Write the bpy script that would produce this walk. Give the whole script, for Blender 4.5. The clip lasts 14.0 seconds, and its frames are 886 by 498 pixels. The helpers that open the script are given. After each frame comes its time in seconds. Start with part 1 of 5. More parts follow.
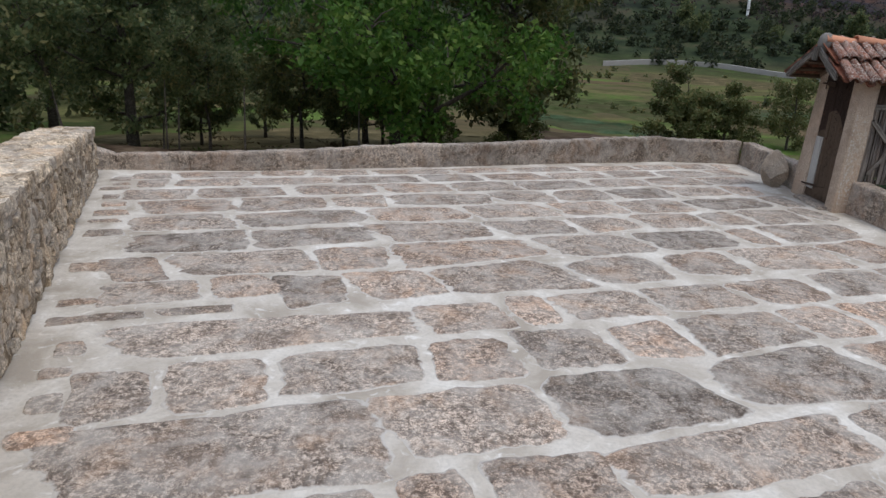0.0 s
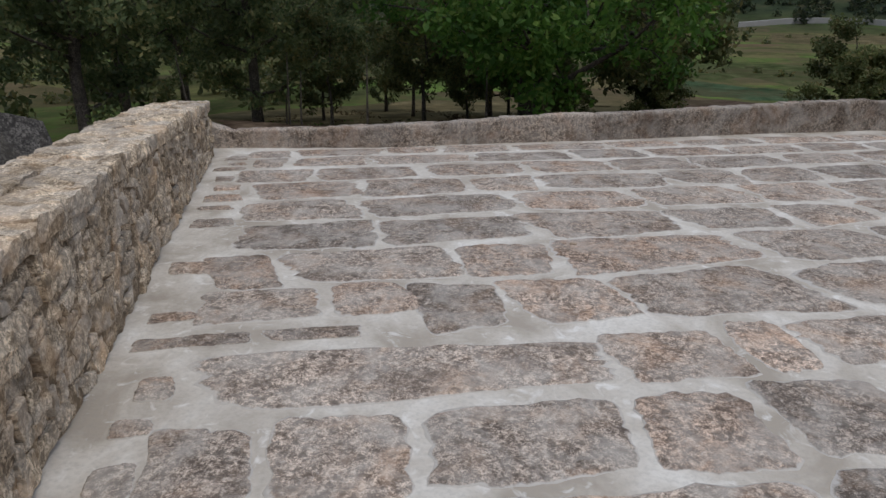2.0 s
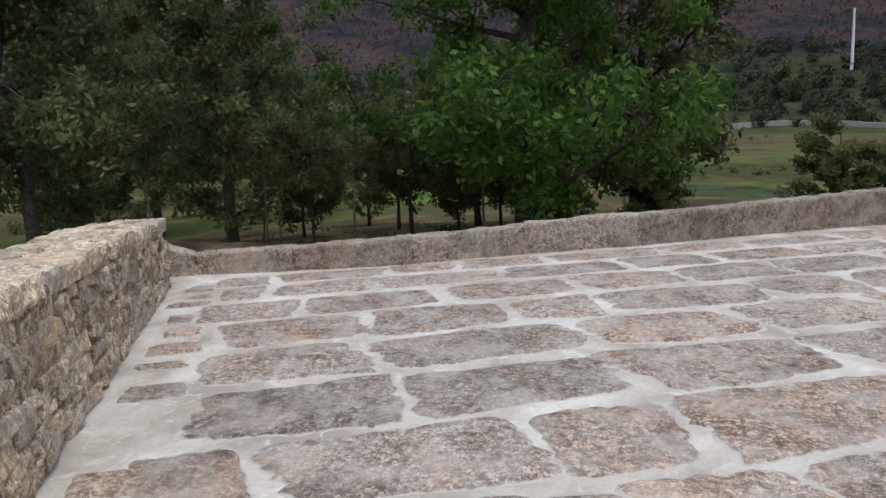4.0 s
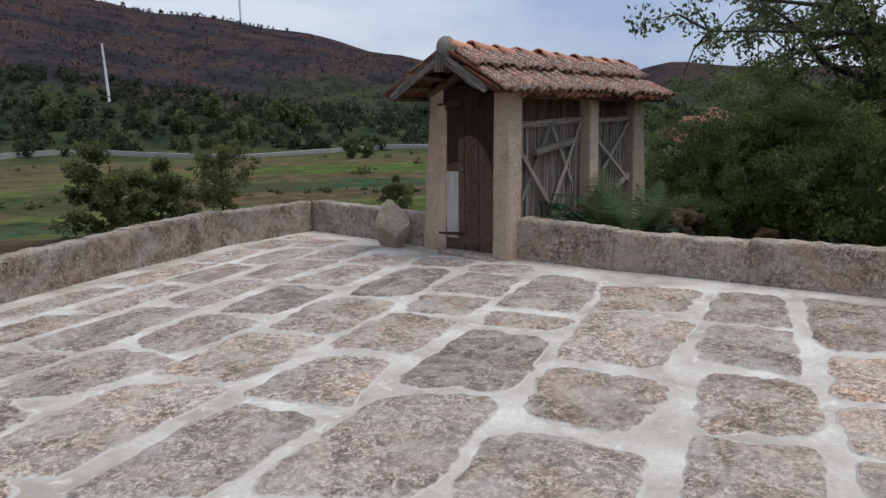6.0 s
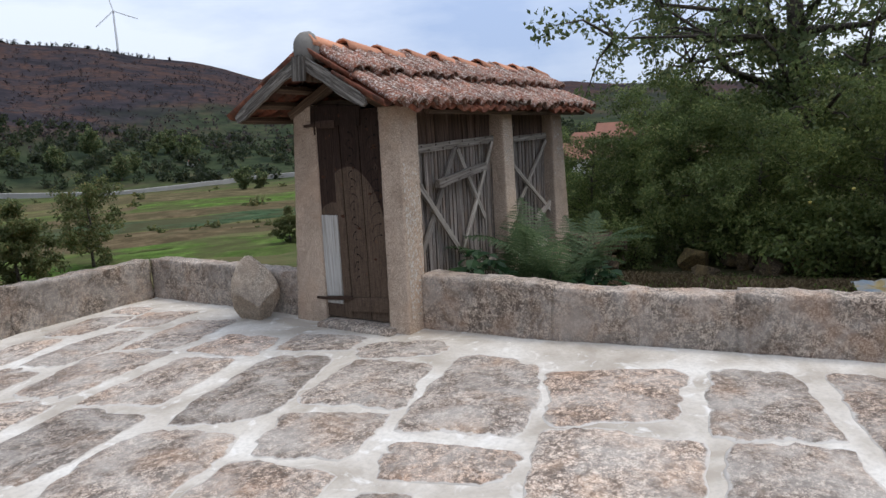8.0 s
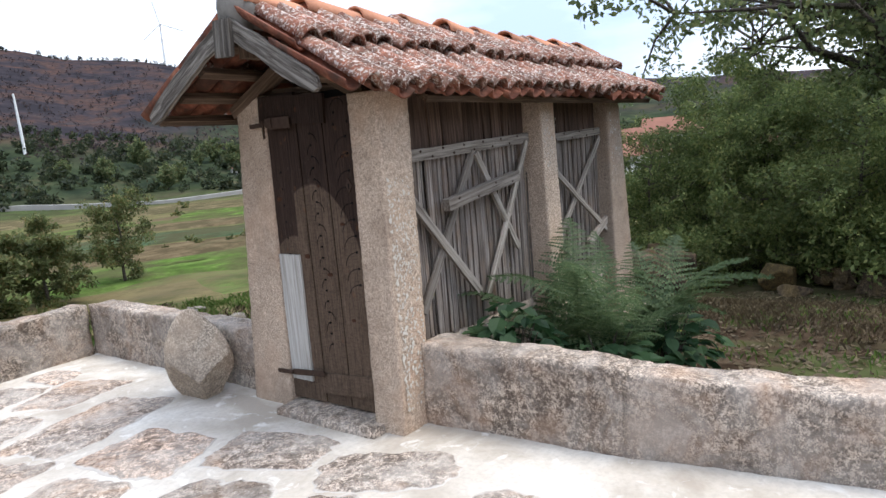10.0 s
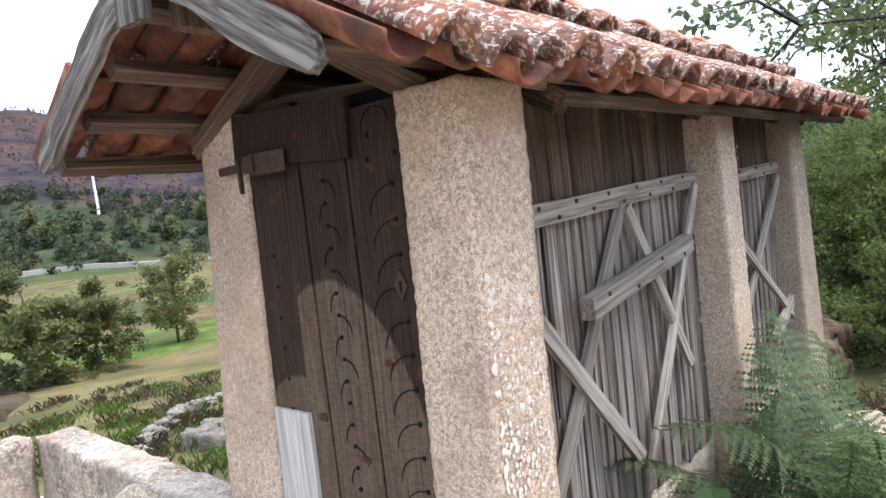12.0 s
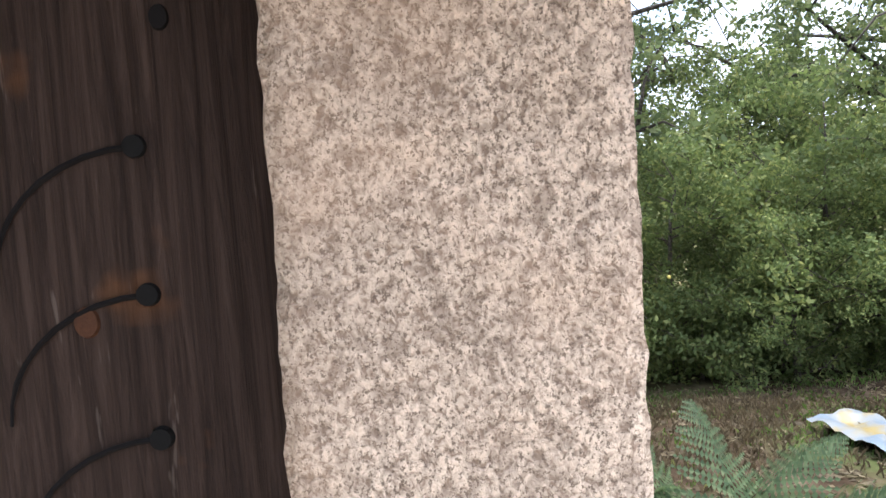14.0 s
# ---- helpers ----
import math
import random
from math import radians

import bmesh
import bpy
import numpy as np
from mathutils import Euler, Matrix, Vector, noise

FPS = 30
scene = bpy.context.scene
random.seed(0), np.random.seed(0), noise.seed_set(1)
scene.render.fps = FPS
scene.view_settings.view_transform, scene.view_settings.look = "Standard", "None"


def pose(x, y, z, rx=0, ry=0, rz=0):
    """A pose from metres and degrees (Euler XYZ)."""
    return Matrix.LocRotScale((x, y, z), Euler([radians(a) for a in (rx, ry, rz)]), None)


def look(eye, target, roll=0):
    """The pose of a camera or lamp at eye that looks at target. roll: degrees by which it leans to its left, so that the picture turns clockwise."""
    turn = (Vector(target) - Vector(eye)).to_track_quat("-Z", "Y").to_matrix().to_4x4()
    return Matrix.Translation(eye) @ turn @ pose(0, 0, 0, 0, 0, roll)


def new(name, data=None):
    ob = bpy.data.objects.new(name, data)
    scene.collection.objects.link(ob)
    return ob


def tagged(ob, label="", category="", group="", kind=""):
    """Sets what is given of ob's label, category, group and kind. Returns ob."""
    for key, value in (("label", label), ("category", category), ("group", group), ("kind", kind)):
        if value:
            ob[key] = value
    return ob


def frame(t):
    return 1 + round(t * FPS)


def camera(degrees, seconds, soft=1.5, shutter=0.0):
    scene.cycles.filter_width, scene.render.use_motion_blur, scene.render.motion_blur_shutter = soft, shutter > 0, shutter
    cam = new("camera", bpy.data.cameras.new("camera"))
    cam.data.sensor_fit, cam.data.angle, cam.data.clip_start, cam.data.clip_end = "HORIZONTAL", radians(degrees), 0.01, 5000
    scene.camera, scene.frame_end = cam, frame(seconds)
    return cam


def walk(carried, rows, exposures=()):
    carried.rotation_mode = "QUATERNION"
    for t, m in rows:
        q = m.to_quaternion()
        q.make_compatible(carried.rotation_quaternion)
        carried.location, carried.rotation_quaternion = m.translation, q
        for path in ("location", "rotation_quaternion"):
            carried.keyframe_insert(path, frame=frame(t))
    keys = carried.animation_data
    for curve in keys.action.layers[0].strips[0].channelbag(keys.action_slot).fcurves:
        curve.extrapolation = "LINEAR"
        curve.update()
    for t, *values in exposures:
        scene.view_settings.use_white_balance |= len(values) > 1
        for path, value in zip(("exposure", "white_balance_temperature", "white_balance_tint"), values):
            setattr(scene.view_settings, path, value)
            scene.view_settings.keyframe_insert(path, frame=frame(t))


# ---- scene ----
cam = camera(66.4, 14.0)
PATH = [
    (0, (0.662, -0.355, 2.102), (0.531, 1.541, 1.478), 2.8),
    (0.5, (0.616, -0.086, 2.017), (0.4, 1.774, 1.316), 2.7),
    (1, (0.563, 0.266, 1.961), (0.113, 2.049, 1.173), 1.6),
    (1.5, (0.32, 0.575, 1.894), (-0.135, 2.382, 1.167), -0.2),
    (2, (0.093, 0.954, 1.833), (-0.363, 2.769, 1.127), 0.1),
    (2.2, (0.017, 1.081, 1.777), (-0.597, 2.888, 1.178), -3.4),
    (4.5, (-0.792, 3.026, 1.468), (-0.983, 4.977, 1.073), -2.0),
    (4.9, (-0.609, 3.376, 1.444), (-0.225, 5.299, 1.051), 0.0),
    (5, (-0.552, 3.456, 1.442), (0.027, 5.329, 1.047), 0.4),
    (5.5, (-0.304, 3.846, 1.404), (0.902, 5.394, 1.017), -0.1),
    (6, (-0.038, 4.307, 1.406), (1.331, 5.718, 1.041), -1.0),
    (6.5, (0.29, 4.633, 1.41), (1.712, 6.001, 1.083), -1.5),
    (7, (0.665, 4.941, 1.414), (2.188, 6.197, 1.097), -3.7),
    (7.5, (1.062, 5.167, 1.397), (2.668, 6.313, 1.067), -2.1),
    (8, (1.413, 5.487, 1.413), (2.979, 6.691, 1.104), -3.3),
    (8.2, (1.557, 5.628, 1.388), (3.087, 6.878, 1.079), -3.8),
    (10.3, (3.155, 6.52, 1.418), (4.623, 7.848, 1.129), -5.4),
    (10.5, (3.304, 6.609, 1.426), (4.718, 8.003, 1.183), -5.6),
    (11, (3.614, 6.972, 1.399), (4.958, 8.445, 1.24), -5.5),
    (11.5, (3.874, 7.344, 1.423), (5.308, 8.728, 1.252), -5.5),
    (12, (4.152, 7.764, 1.443), (5.547, 9.191, 1.307), -6.5),
    (12.5, (4.296, 8.093, 1.43), (5.845, 9.35, 1.291), -6.3),
    (13, (4.49, 8.393, 1.435), (6.189, 9.439, 1.299), -5.5),
    (13.5, (4.72, 8.642, 1.454), (6.521, 9.509, 1.379), -5.8),
    (13.7, (4.757, 8.712, 1.459), (6.665, 9.306, 1.379), -4.3),
    (14, (4.829, 8.79, 1.459), (6.819, 8.929, 1.322), -3.7),
]
EXPOSURES = [(0, 0.05), (0.5, -0.12), (1.0, -0.22), (1.5, -0.32), (2.2, -0.3), (4.5, 0.2), (5.2, 0.1), (6.5, 0.05), (7.5, 0.2), (8.2, 0.5), (10.3, 1.2), (11.5, 1.65), (12.0, 1.9), (12.5, 2.1), (13.2, 2.25), (14, 2.2)]
walk(cam, [(t, look(eye, target, roll)) for t, eye, target, roll in PATH], EXPOSURES)

# ---- world and light: an overcast late afternoon ----
world = bpy.data.worlds.new("sky")
scene.world = world
world.use_nodes = True
wn, wl = world.node_tree.nodes, world.node_tree.links
wn.clear()
w_out, w_bg, w_mix = wn.new("ShaderNodeOutputWorld"), wn.new("ShaderNodeBackground"), wn.new("ShaderNodeMix")
w_sky, w_noise, w_ramp, w_co, w_map = (wn.new(k) for k in ("ShaderNodeTexSky", "ShaderNodeTexNoise", "ShaderNodeValToRGB", "ShaderNodeTexCoord", "ShaderNodeMapping"))
w_sky.sky_type, w_sky.sun_disc = "NISHITA", False
w_sky.sun_elevation, w_sky.sun_rotation = radians(67), radians(140)
w_map.inputs["Scale"].default_value = (1, 1, 3.5)
w_noise.inputs["Scale"].default_value, w_noise.inputs["Detail"].default_value = 1.7, 8
w_noise.inputs["Roughness"].default_value = 0.55
w_ramp.color_ramp.elements[0].position, w_ramp.color_ramp.elements[0].color = 0.36, (3.9, 5.0, 7.4, 1)
w_ramp.color_ramp.elements[1].position, w_ramp.color_ramp.elements[1].color = 0.62, (7.6, 8.3, 9.6, 1)
w_mix.data_type = "RGBA"
w_mix.inputs["Factor"].default_value = 0.88
w_bg.inputs["Strength"].default_value = 0.1
wl.new(w_co.outputs["Generated"], w_map.inputs["Vector"])
wl.new(w_map.outputs["Vector"], w_noise.inputs["Vector"])
wl.new(w_noise.outputs["Fac"], w_ramp.inputs["Fac"])
wl.new(w_sky.outputs["Color"], w_mix.inputs[6])
wl.new(w_ramp.outputs["Color"], w_mix.inputs[7])
w_sep, w_vault, w_mul = wn.new("ShaderNodeSeparateXYZ"), wn.new("ShaderNodeMapRange"), wn.new("ShaderNodeMix")
w_vault.inputs["To Min"].default_value, w_vault.inputs["To Max"].default_value = 0.8, 1.45
w_mul.data_type, w_mul.blend_type = "RGBA", "MULTIPLY"
w_mul.inputs["Factor"].default_value = 1.0
wl.new(w_co.outputs["Generated"], w_sep.inputs["Vector"])
wl.new(w_sep.outputs["Z"], w_vault.inputs["Value"])
wl.new(w_mix.outputs[2], w_mul.inputs[6])
wl.new(w_vault.outputs["Result"], w_mul.inputs[7])
wl.new(w_mul.outputs[2], w_bg.inputs["Color"])
wl.new(w_bg.outputs["Background"], w_out.inputs["Surface"])
sun = new("sun", bpy.data.lights.new("sun", "SUN"))
sun.data.energy, sun.data.angle, sun.data.color = 1.5, radians(25), (1, 0.95, 0.88)
sun.matrix_world = look((6, -7, 22), (0, 0, 0))


# ---- materials ----
class Mat:
    """A node material under construction: nodes by kind, sockets by name."""

    def __init__(self, name, rough=0.85, metal=0.0, coords="World"):
        self.m = bpy.data.materials.new(name)
        self.m.use_nodes = True
        self.n, self.l = self.m.node_tree.nodes, self.m.node_tree.links
        self.b = self.n["Principled BSDF"]
        self.b.inputs["Roughness"].default_value = rough
        self.b.inputs["Metallic"].default_value = metal
        self.b.inputs["Specular IOR Level"].default_value = 0.22
        if coords == "World":
            self.co = self.n.new("ShaderNodeNewGeometry").outputs["Position"]
        else:
            self.co = self.n.new("ShaderNodeTexCoord").outputs[coords]

    def scaled(self, x, y, z):
        k = self.n.new("ShaderNodeMapping")
        k.inputs["Scale"].default_value = (x, y, z)
        self.l.new(self.co, k.inputs["Vector"])
        return k.outputs["Vector"]

    def noise(self, scale, detail=4, rough=0.55, vector=None, warp=0.0):
        k = self.n.new("ShaderNodeTexNoise")
        k.inputs["Scale"].default_value, k.inputs["Detail"].default_value = scale, detail
        k.inputs["Roughness"].default_value, k.inputs["Distortion"].default_value = rough, warp
        self.l.new(vector or self.co, k.inputs["Vector"])
        return k.outputs["Fac"]

    def cells(self, scale, vector=None, out="Color"):
        k = self.n.new("ShaderNodeTexVoronoi")
        k.inputs["Scale"].default_value = scale
        self.l.new(vector or self.co, k.inputs["Vector"])
        return k.outputs[out]

    def grey(self, colour):
        k = self.n.new("ShaderNodeRGBToBW")
        self.l.new(colour, k.inputs["Color"])
        return k.outputs["Val"]

    def ramp(self, fac, *stops):
        k = self.n.new("ShaderNodeValToRGB")
        e = k.color_ramp.elements
        while len(e) < len(stops):
            e.new(0.5)
        for i, (p, c) in enumerate(stops):
            e[i].position = p
            e[i].color = (*c, 1) if isinstance(c, tuple) else (c, c, c, 1)
        self.l.new(fac, k.inputs["Fac"])
        return k.outputs["Color"]

    def mix(self, fac, a, b, kind="MIX"):
        k = self.n.new("ShaderNodeMix")
        k.data_type, k.blend_type = "RGBA", kind
        for slot, v in ((0, fac), (6, a), (7, b)):
            if isinstance(v, (int, float)):
                k.inputs[slot].default_value = v
            elif isinstance(v, tuple):
                k.inputs[slot].default_value = (*v, 1)
            else:
                self.l.new(v, k.inputs[slot])
        return k.outputs[2]

    def random(self, island=False):
        k = self.n.new("ShaderNodeNewGeometry" if island else "ShaderNodeObjectInfo")
        return k.outputs["Random Per Island" if island else "Random"]

    def place(self, axis):
        k, s = self.n.new("ShaderNodeNewGeometry"), self.n.new("ShaderNodeSeparateXYZ")
        self.l.new(k.outputs["Position"], s.inputs["Vector"])
        return s.outputs[axis]

    def maths(self, op, a, b):
        k = self.n.new("ShaderNodeMath")
        k.operation = op
        for slot, v in ((0, a), (1, b)):
            if isinstance(v, (int, float)):
                k.inputs[slot].default_value = v
            else:
                self.l.new(v, k.inputs[slot])
        return k.outputs["Value"]

    def done(self, colour, bump=None, depth=0.003, strength=0.6, rough=None):
        if isinstance(colour, tuple):
            self.b.inputs["Base Color"].default_value = (*colour, 1)
        else:
            self.l.new(colour, self.b.inputs["Base Color"])
        if bump is not None:
            k = self.n.new("ShaderNodeBump")
            k.inputs["Strength"].default_value, k.inputs["Distance"].default_value = strength, depth
            self.l.new(bump, k.inputs["Height"])
            self.l.new(k.outputs["Normal"], self.b.inputs["Normal"])
        if rough is not None:
            self.l.new(rough, self.b.inputs["Roughness"])
        return self.m


def granite(name, pale, dark, warm, grain=70.0, smear=0.0, lichen=0.0, coarse=0.5, edge=False, stains=1.0, fair=0.0):
    """Speckled granite: crystals, coarse mottling, warm and dark stains, smeared cement and lichen."""
    k = Mat(name, 0.88)
    mid = tuple((a + b) / 2 for a, b in zip(pale, dark))
    v = k.scaled(1, 1, 0.92)
    g1, g2 = k.noise(grain, 2, 0.75, v, 0.6), k.noise(grain * 2.1, 2, 0.7, v)
    base = k.ramp(g1, (0.38 - fair, dark), (0.47 - fair, mid), (0.54 - fair, pale), (0.64, tuple(min(1, c * 1.3) for c in pale)))
    base = k.mix(k.ramp(g2, (0.40 - 0.6 * fair, 0.85), (0.49 - 0.6 * fair, 0.0)), base, tuple(c * 0.42 for c in dark))
    pits = k.noise(grain * 0.36, 3, 0.7, warp=0.4)
    base = k.mix(k.ramp(pits, (0.38, coarse), (0.52, 0.0)), base, tuple(c * 0.55 for c in dark))
    base = k.mix(k.ramp(pits, (0.56, 0.0), (0.68, coarse * 0.7)), base, tuple(min(1, c * 1.25) for c in pale))
    stain = k.noise(2.6, 5, 0.6, warp=0.6)
    base = k.mix(k.ramp(stain, (0.50, 0.0), (0.66, 0.5 * stains)), base, warm)
    base = k.mix(k.ramp(k.noise(1.9, 5, 0.65), (0.36, 0.6 * stains), (0.52, 0.0)), base, tuple(c * 0.75 for c in dark))
    base = k.mix(1.0, base, k.ramp(k.random(), (0.0, 0.72), (1.0, 1.18)), "MULTIPLY")
    if edge:
        shuffle = k.maths("FRACT", k.maths("MULTIPLY", k.random(), 17.0), 0.0)
        base = k.mix(k.ramp(shuffle, (0.0, 0.75), (0.25, 0.35), (0.4, 0.0)), base, k.mix(1.0, base, (0.66, 0.68, 0.70), "MULTIPLY"))
        base = k.mix(k.ramp(shuffle, (0.45, 0.0), (1.0, 0.7)), base, k.mix(1.0, base, (1.22, 1.05, 0.94), "MULTIPLY"))
        grit = k.noise(30, 5, 0.75, warp=0.8)
        base = k.mix(k.ramp(grit, (0.40, 0.65), (0.49, 0.0)), base, tuple(c * 0.5 for c in dark))
        base = k.mix(k.ramp(grit, (0.56, 0.0), (0.66, 0.5)), base, (0.60, 0.53, 0.46))
        rim = k.maths("ADD", k.place(2), k.maths("MULTIPLY", k.maths("SUBTRACT", k.noise(13, 5, 0.65), 0.5), 0.016))
        base = k.mix(k.ramp(k.maths("MULTIPLY", rim, 50.0), (0.16, 0.9), (0.34, 0.0)), base, (0.52, 0.485, 0.44))
    if smear:
        base = k.mix(k.ramp(k.noise(3.4, 7, 0.7, warp=0.5), (0.42, 0.0), (0.62, smear)), base, (0.48, 0.44, 0.39))
    if lichen:
        spots = k.ramp(k.noise(42, 3, 0.5, warp=0.4), (0.55, 0.0), (0.60, 1.0))
        where = k.ramp(k.noise(3.0, 3, warp=0.6), (0.46, 0.0), (0.56, lichen))
        base = k.mix(k.mix(1.0, spots, where, "MULTIPLY"), base, (0.66, 0.67, 0.62))
    h = k.mix(0.5, k.mix(0.5, g1, pits), stain)
    return k.done(base, h, 0.012, 0.8)


def timber(name, tones, along="z", grain=1.0, rough=0.82, worn=0.0):
    k = Mat(name, rough, coords="Object")
    shift, add = k.n.new("ShaderNodeVectorMath"), k.n.new("ShaderNodeVectorMath")
    shift.operation = "SCALE"
    shift.inputs[0].default_value = (17, 31, 23)
    k.l.new(k.random(), shift.inputs["Scale"])
    k.l.new(k.co, add.inputs[0])
    k.l.new(shift.outputs["Vector"], add.inputs[1])
    k.co = add.outputs["Vector"]
    stretch = {"x": (1.2, 34, 34), "y": (34, 1.2, 34), "z": (34, 34, 1.2)}[along]
    v = k.scaled(*(c * grain for c in stretch))
    fibres, broad = k.noise(2.4, 6, 0.65, v, 0.3), k.noise(0.5, 3, 0.5, v, 0.4)
    base = k.ramp(fibres, (0.36, tones[0]), (0.5, tones[1]), (0.64, tones[2]))
    base = k.mix(k.ramp(broad, (0.35, 0.5), (0.62, 0.0)), base, tones[0])
    base = k.mix(1.0, base, k.ramp(k.random(), (0.0, 0.72), (1.0, 1.2)), "MULTIPLY")
    if worn:
        base = k.mix(k.ramp(k.noise(5, 4), (0.5, 0.0), (0.7, worn)), base, (0.30, 0.17, 0.08))
    return k.done(base, fibres, 0.004, 0.7)


def plain(name, colour, rough=0.8, metal=0.0, spread=0.3, scale=20.0):
    k = Mat(name, rough, metal)
    base = k.mix(k.noise(scale, 5), tuple(c * (1 - spread) for c in colour), tuple(min(1, c * (1 + spread)) for c in colour))
    return k.done(base, k.noise(scale * 3, 4), 0.002, 0.4)


def leafage(name, dark, light, yellow=None):
    """Leaves: a matt face that lets part of the light through."""
    k = Mat(name, 0.6)
    base = k.ramp(k.random(True), (0.0, dark), (0.7, light), (1.0, yellow or light))
    base = k.mix(k.ramp(k.noise(0.7, 3), (0.38, 0.6), (0.58, 0.0)), base, tuple(c * 0.6 for c in dark))
    k.b.inputs["Specular IOR Level"].default_value = 0.25
    k.done(base)
    thin, both = k.n.new("ShaderNodeBsdfTranslucent"), k.n.new("ShaderNodeMixShader")
    both.inputs["Fac"].default_value = 0.52
    k.l.new(base, thin.inputs["Color"])
    k.l.new(k.b.outputs["BSDF"], both.inputs[1])
    k.l.new(thin.outputs["BSDF"], both.inputs[2])
    k.l.new(both.outputs["Shader"], k.n["Material Output"].inputs["Surface"])
    return k.m


M_SLAB = granite("paving_granite", (0.54, 0.435, 0.35), (0.19, 0.145, 0.115), (0.50, 0.33, 0.22), 60, 0.52, coarse=0.95, edge=True)
M_KERB = granite("parapet_granite", (0.44, 0.355, 0.278), (0.125, 0.094, 0.073), (0.35, 0.225, 0.15), 62, 0.4, coarse=0.8)
M_POST = granite("post_granite", (0.59, 0.465, 0.355), (0.29, 0.205, 0.148), (0.54, 0.355, 0.235), 215, 0.0, 0.0, 0.55, stains=0.8, fair=0.045)
M_RUBBLE = granite("rubble_stone", (0.70, 0.56, 0.40), (0.30, 0.225, 0.15), (0.62, 0.41, 0.24), 40, 0.45, coarse=0.8)
M_EARTH = granite("earth_mortar", (0.60, 0.47, 0.33), (0.24, 0.175, 0.115), (0.54, 0.36, 0.20), 34, 0.0, coarse=0.9)
M_FLAGS = granite("loose_flag_stone", (0.25, 0.225, 0.19), (0.11, 0.097, 0.08), (0.24, 0.195, 0.14), 60, coarse=0.6)
M_ROCK = granite("rock", (0.62, 0.51, 0.39), (0.31, 0.245, 0.185), (0.54, 0.40, 0.28), 80, coarse=0.4)
M_MOSSY = granite("mossy_rock", (0.14, 0.10, 0.06), (0.045, 0.032, 0.02), (0.15, 0.10, 0.03), 40, coarse=0.7)


def mortar_material():
    k = Mat("mortar", 0.93)
    big, fine = k.noise(1.7, 6, 0.6, warp=0.5), k.noise(38, 5, 0.6)
    base = k.ramp(big, (0.36, (0.36, 0.312, 0.255)), (0.5, (0.50, 0.45, 0.387)), (0.66, (0.65, 0.61, 0.55)))
    base = k.mix(k.ramp(fine, (0.3, 0.35), (0.55, 0.0)), base, (0.30, 0.28, 0.25))
    base = k.mix(k.ramp(k.noise(7, 5, 0.6, warp=1.0), (0.58, 0.0), (0.7, 0.8)), base, (0.70, 0.67, 0.625))
    return k.done(base, k.mix(0.5, fine, k.noise(9, 5)), 0.012, 0.6)


M_MORTAR = mortar_material()


def door_material():
    """Dark boards, with a paler arch that rain has bleached low on the door."""
    k = Mat("door_wood", 0.72, coords="Object")
    v = k.scaled(52, 52, 2.0)
    fibres, broad = k.noise(2.4, 7, 0.75, v, 0.9), k.noise(4.5, 4, 0.6)
    dark = k.ramp(fibres, (0.36, (0.016, 0.0098, 0.0075)), (0.5, (0.030, 0.0185, 0.0138)), (0.66, (0.052, 0.033, 0.025)))
    pale = k.ramp(fibres, (0.34, (0.045, 0.030, 0.021)), (0.5, (0.10, 0.069, 0.048)), (0.66, (0.15, 0.108, 0.077)))
    k.b.inputs["Specular IOR Level"].default_value = 0.1
    ripple = k.noise(2.0, 4, 0.6, k.scaled(14, 14, 60), 0.5)
    pale = k.mix(k.ramp(ripple, (0.40, 0.4), (0.56, 0.0)), pale, (0.04, 0.026, 0.018))
    s = k.n.new("ShaderNodeSeparateXYZ")
    k.l.new(k.co, s.inputs["Vector"])
    y, z = s.outputs[1], s.outputs[2]
    wobble = k.maths("MULTIPLY", k.maths("SUBTRACT", broad, 0.5), 0.06)

    def arch(cy, cz, a, b):
        e = k.maths("ADD", k.maths("POWER", k.maths("ABSOLUTE", k.maths("DIVIDE", k.maths("SUBTRACT", y, cy), a), 0), 2.0), k.maths("POWER", k.maths("ABSOLUTE", k.maths("DIVIDE", k.maths("SUBTRACT", z, cz), b), 0), 2.0))
        return k.ramp(k.maths("ADD", e, wobble), (0.97, 1.0), (1.0, 0.0))

    mask = k.mix(1.0, arch(9.28, 0.4, 0.40, 0.88), arch(9.04, 0.4, 0.38, 4.0), "MULTIPLY")
    mask = k.mix(1.0, mask, k.mix(0.85, (0, 0, 0), arch(9.45, 0.4, 0.3, 0.6)), "LIGHTEN")
    base = k.mix(mask, dark, pale)
    scratch = k.noise(3.0, 3, 0.6, k.scaled(40, 40, 5), 0.3)
    base = k.mix(k.ramp(scratch, (0.67, 0.0), (0.72, 0.35)), base, (0.16, 0.125, 0.10))
    base = k.mix(k.ramp(k.noise(13, 3), (0.66, 0.0), (0.74, 0.4)), base, (0.13, 0.055, 0.022))
    base = k.mix(1.0, base, k.ramp(k.random(), (0.0, 0.8), (1.0, 1.15)), "MULTIPLY")
    return k.done(base, fibres, 0.004, 0.8)


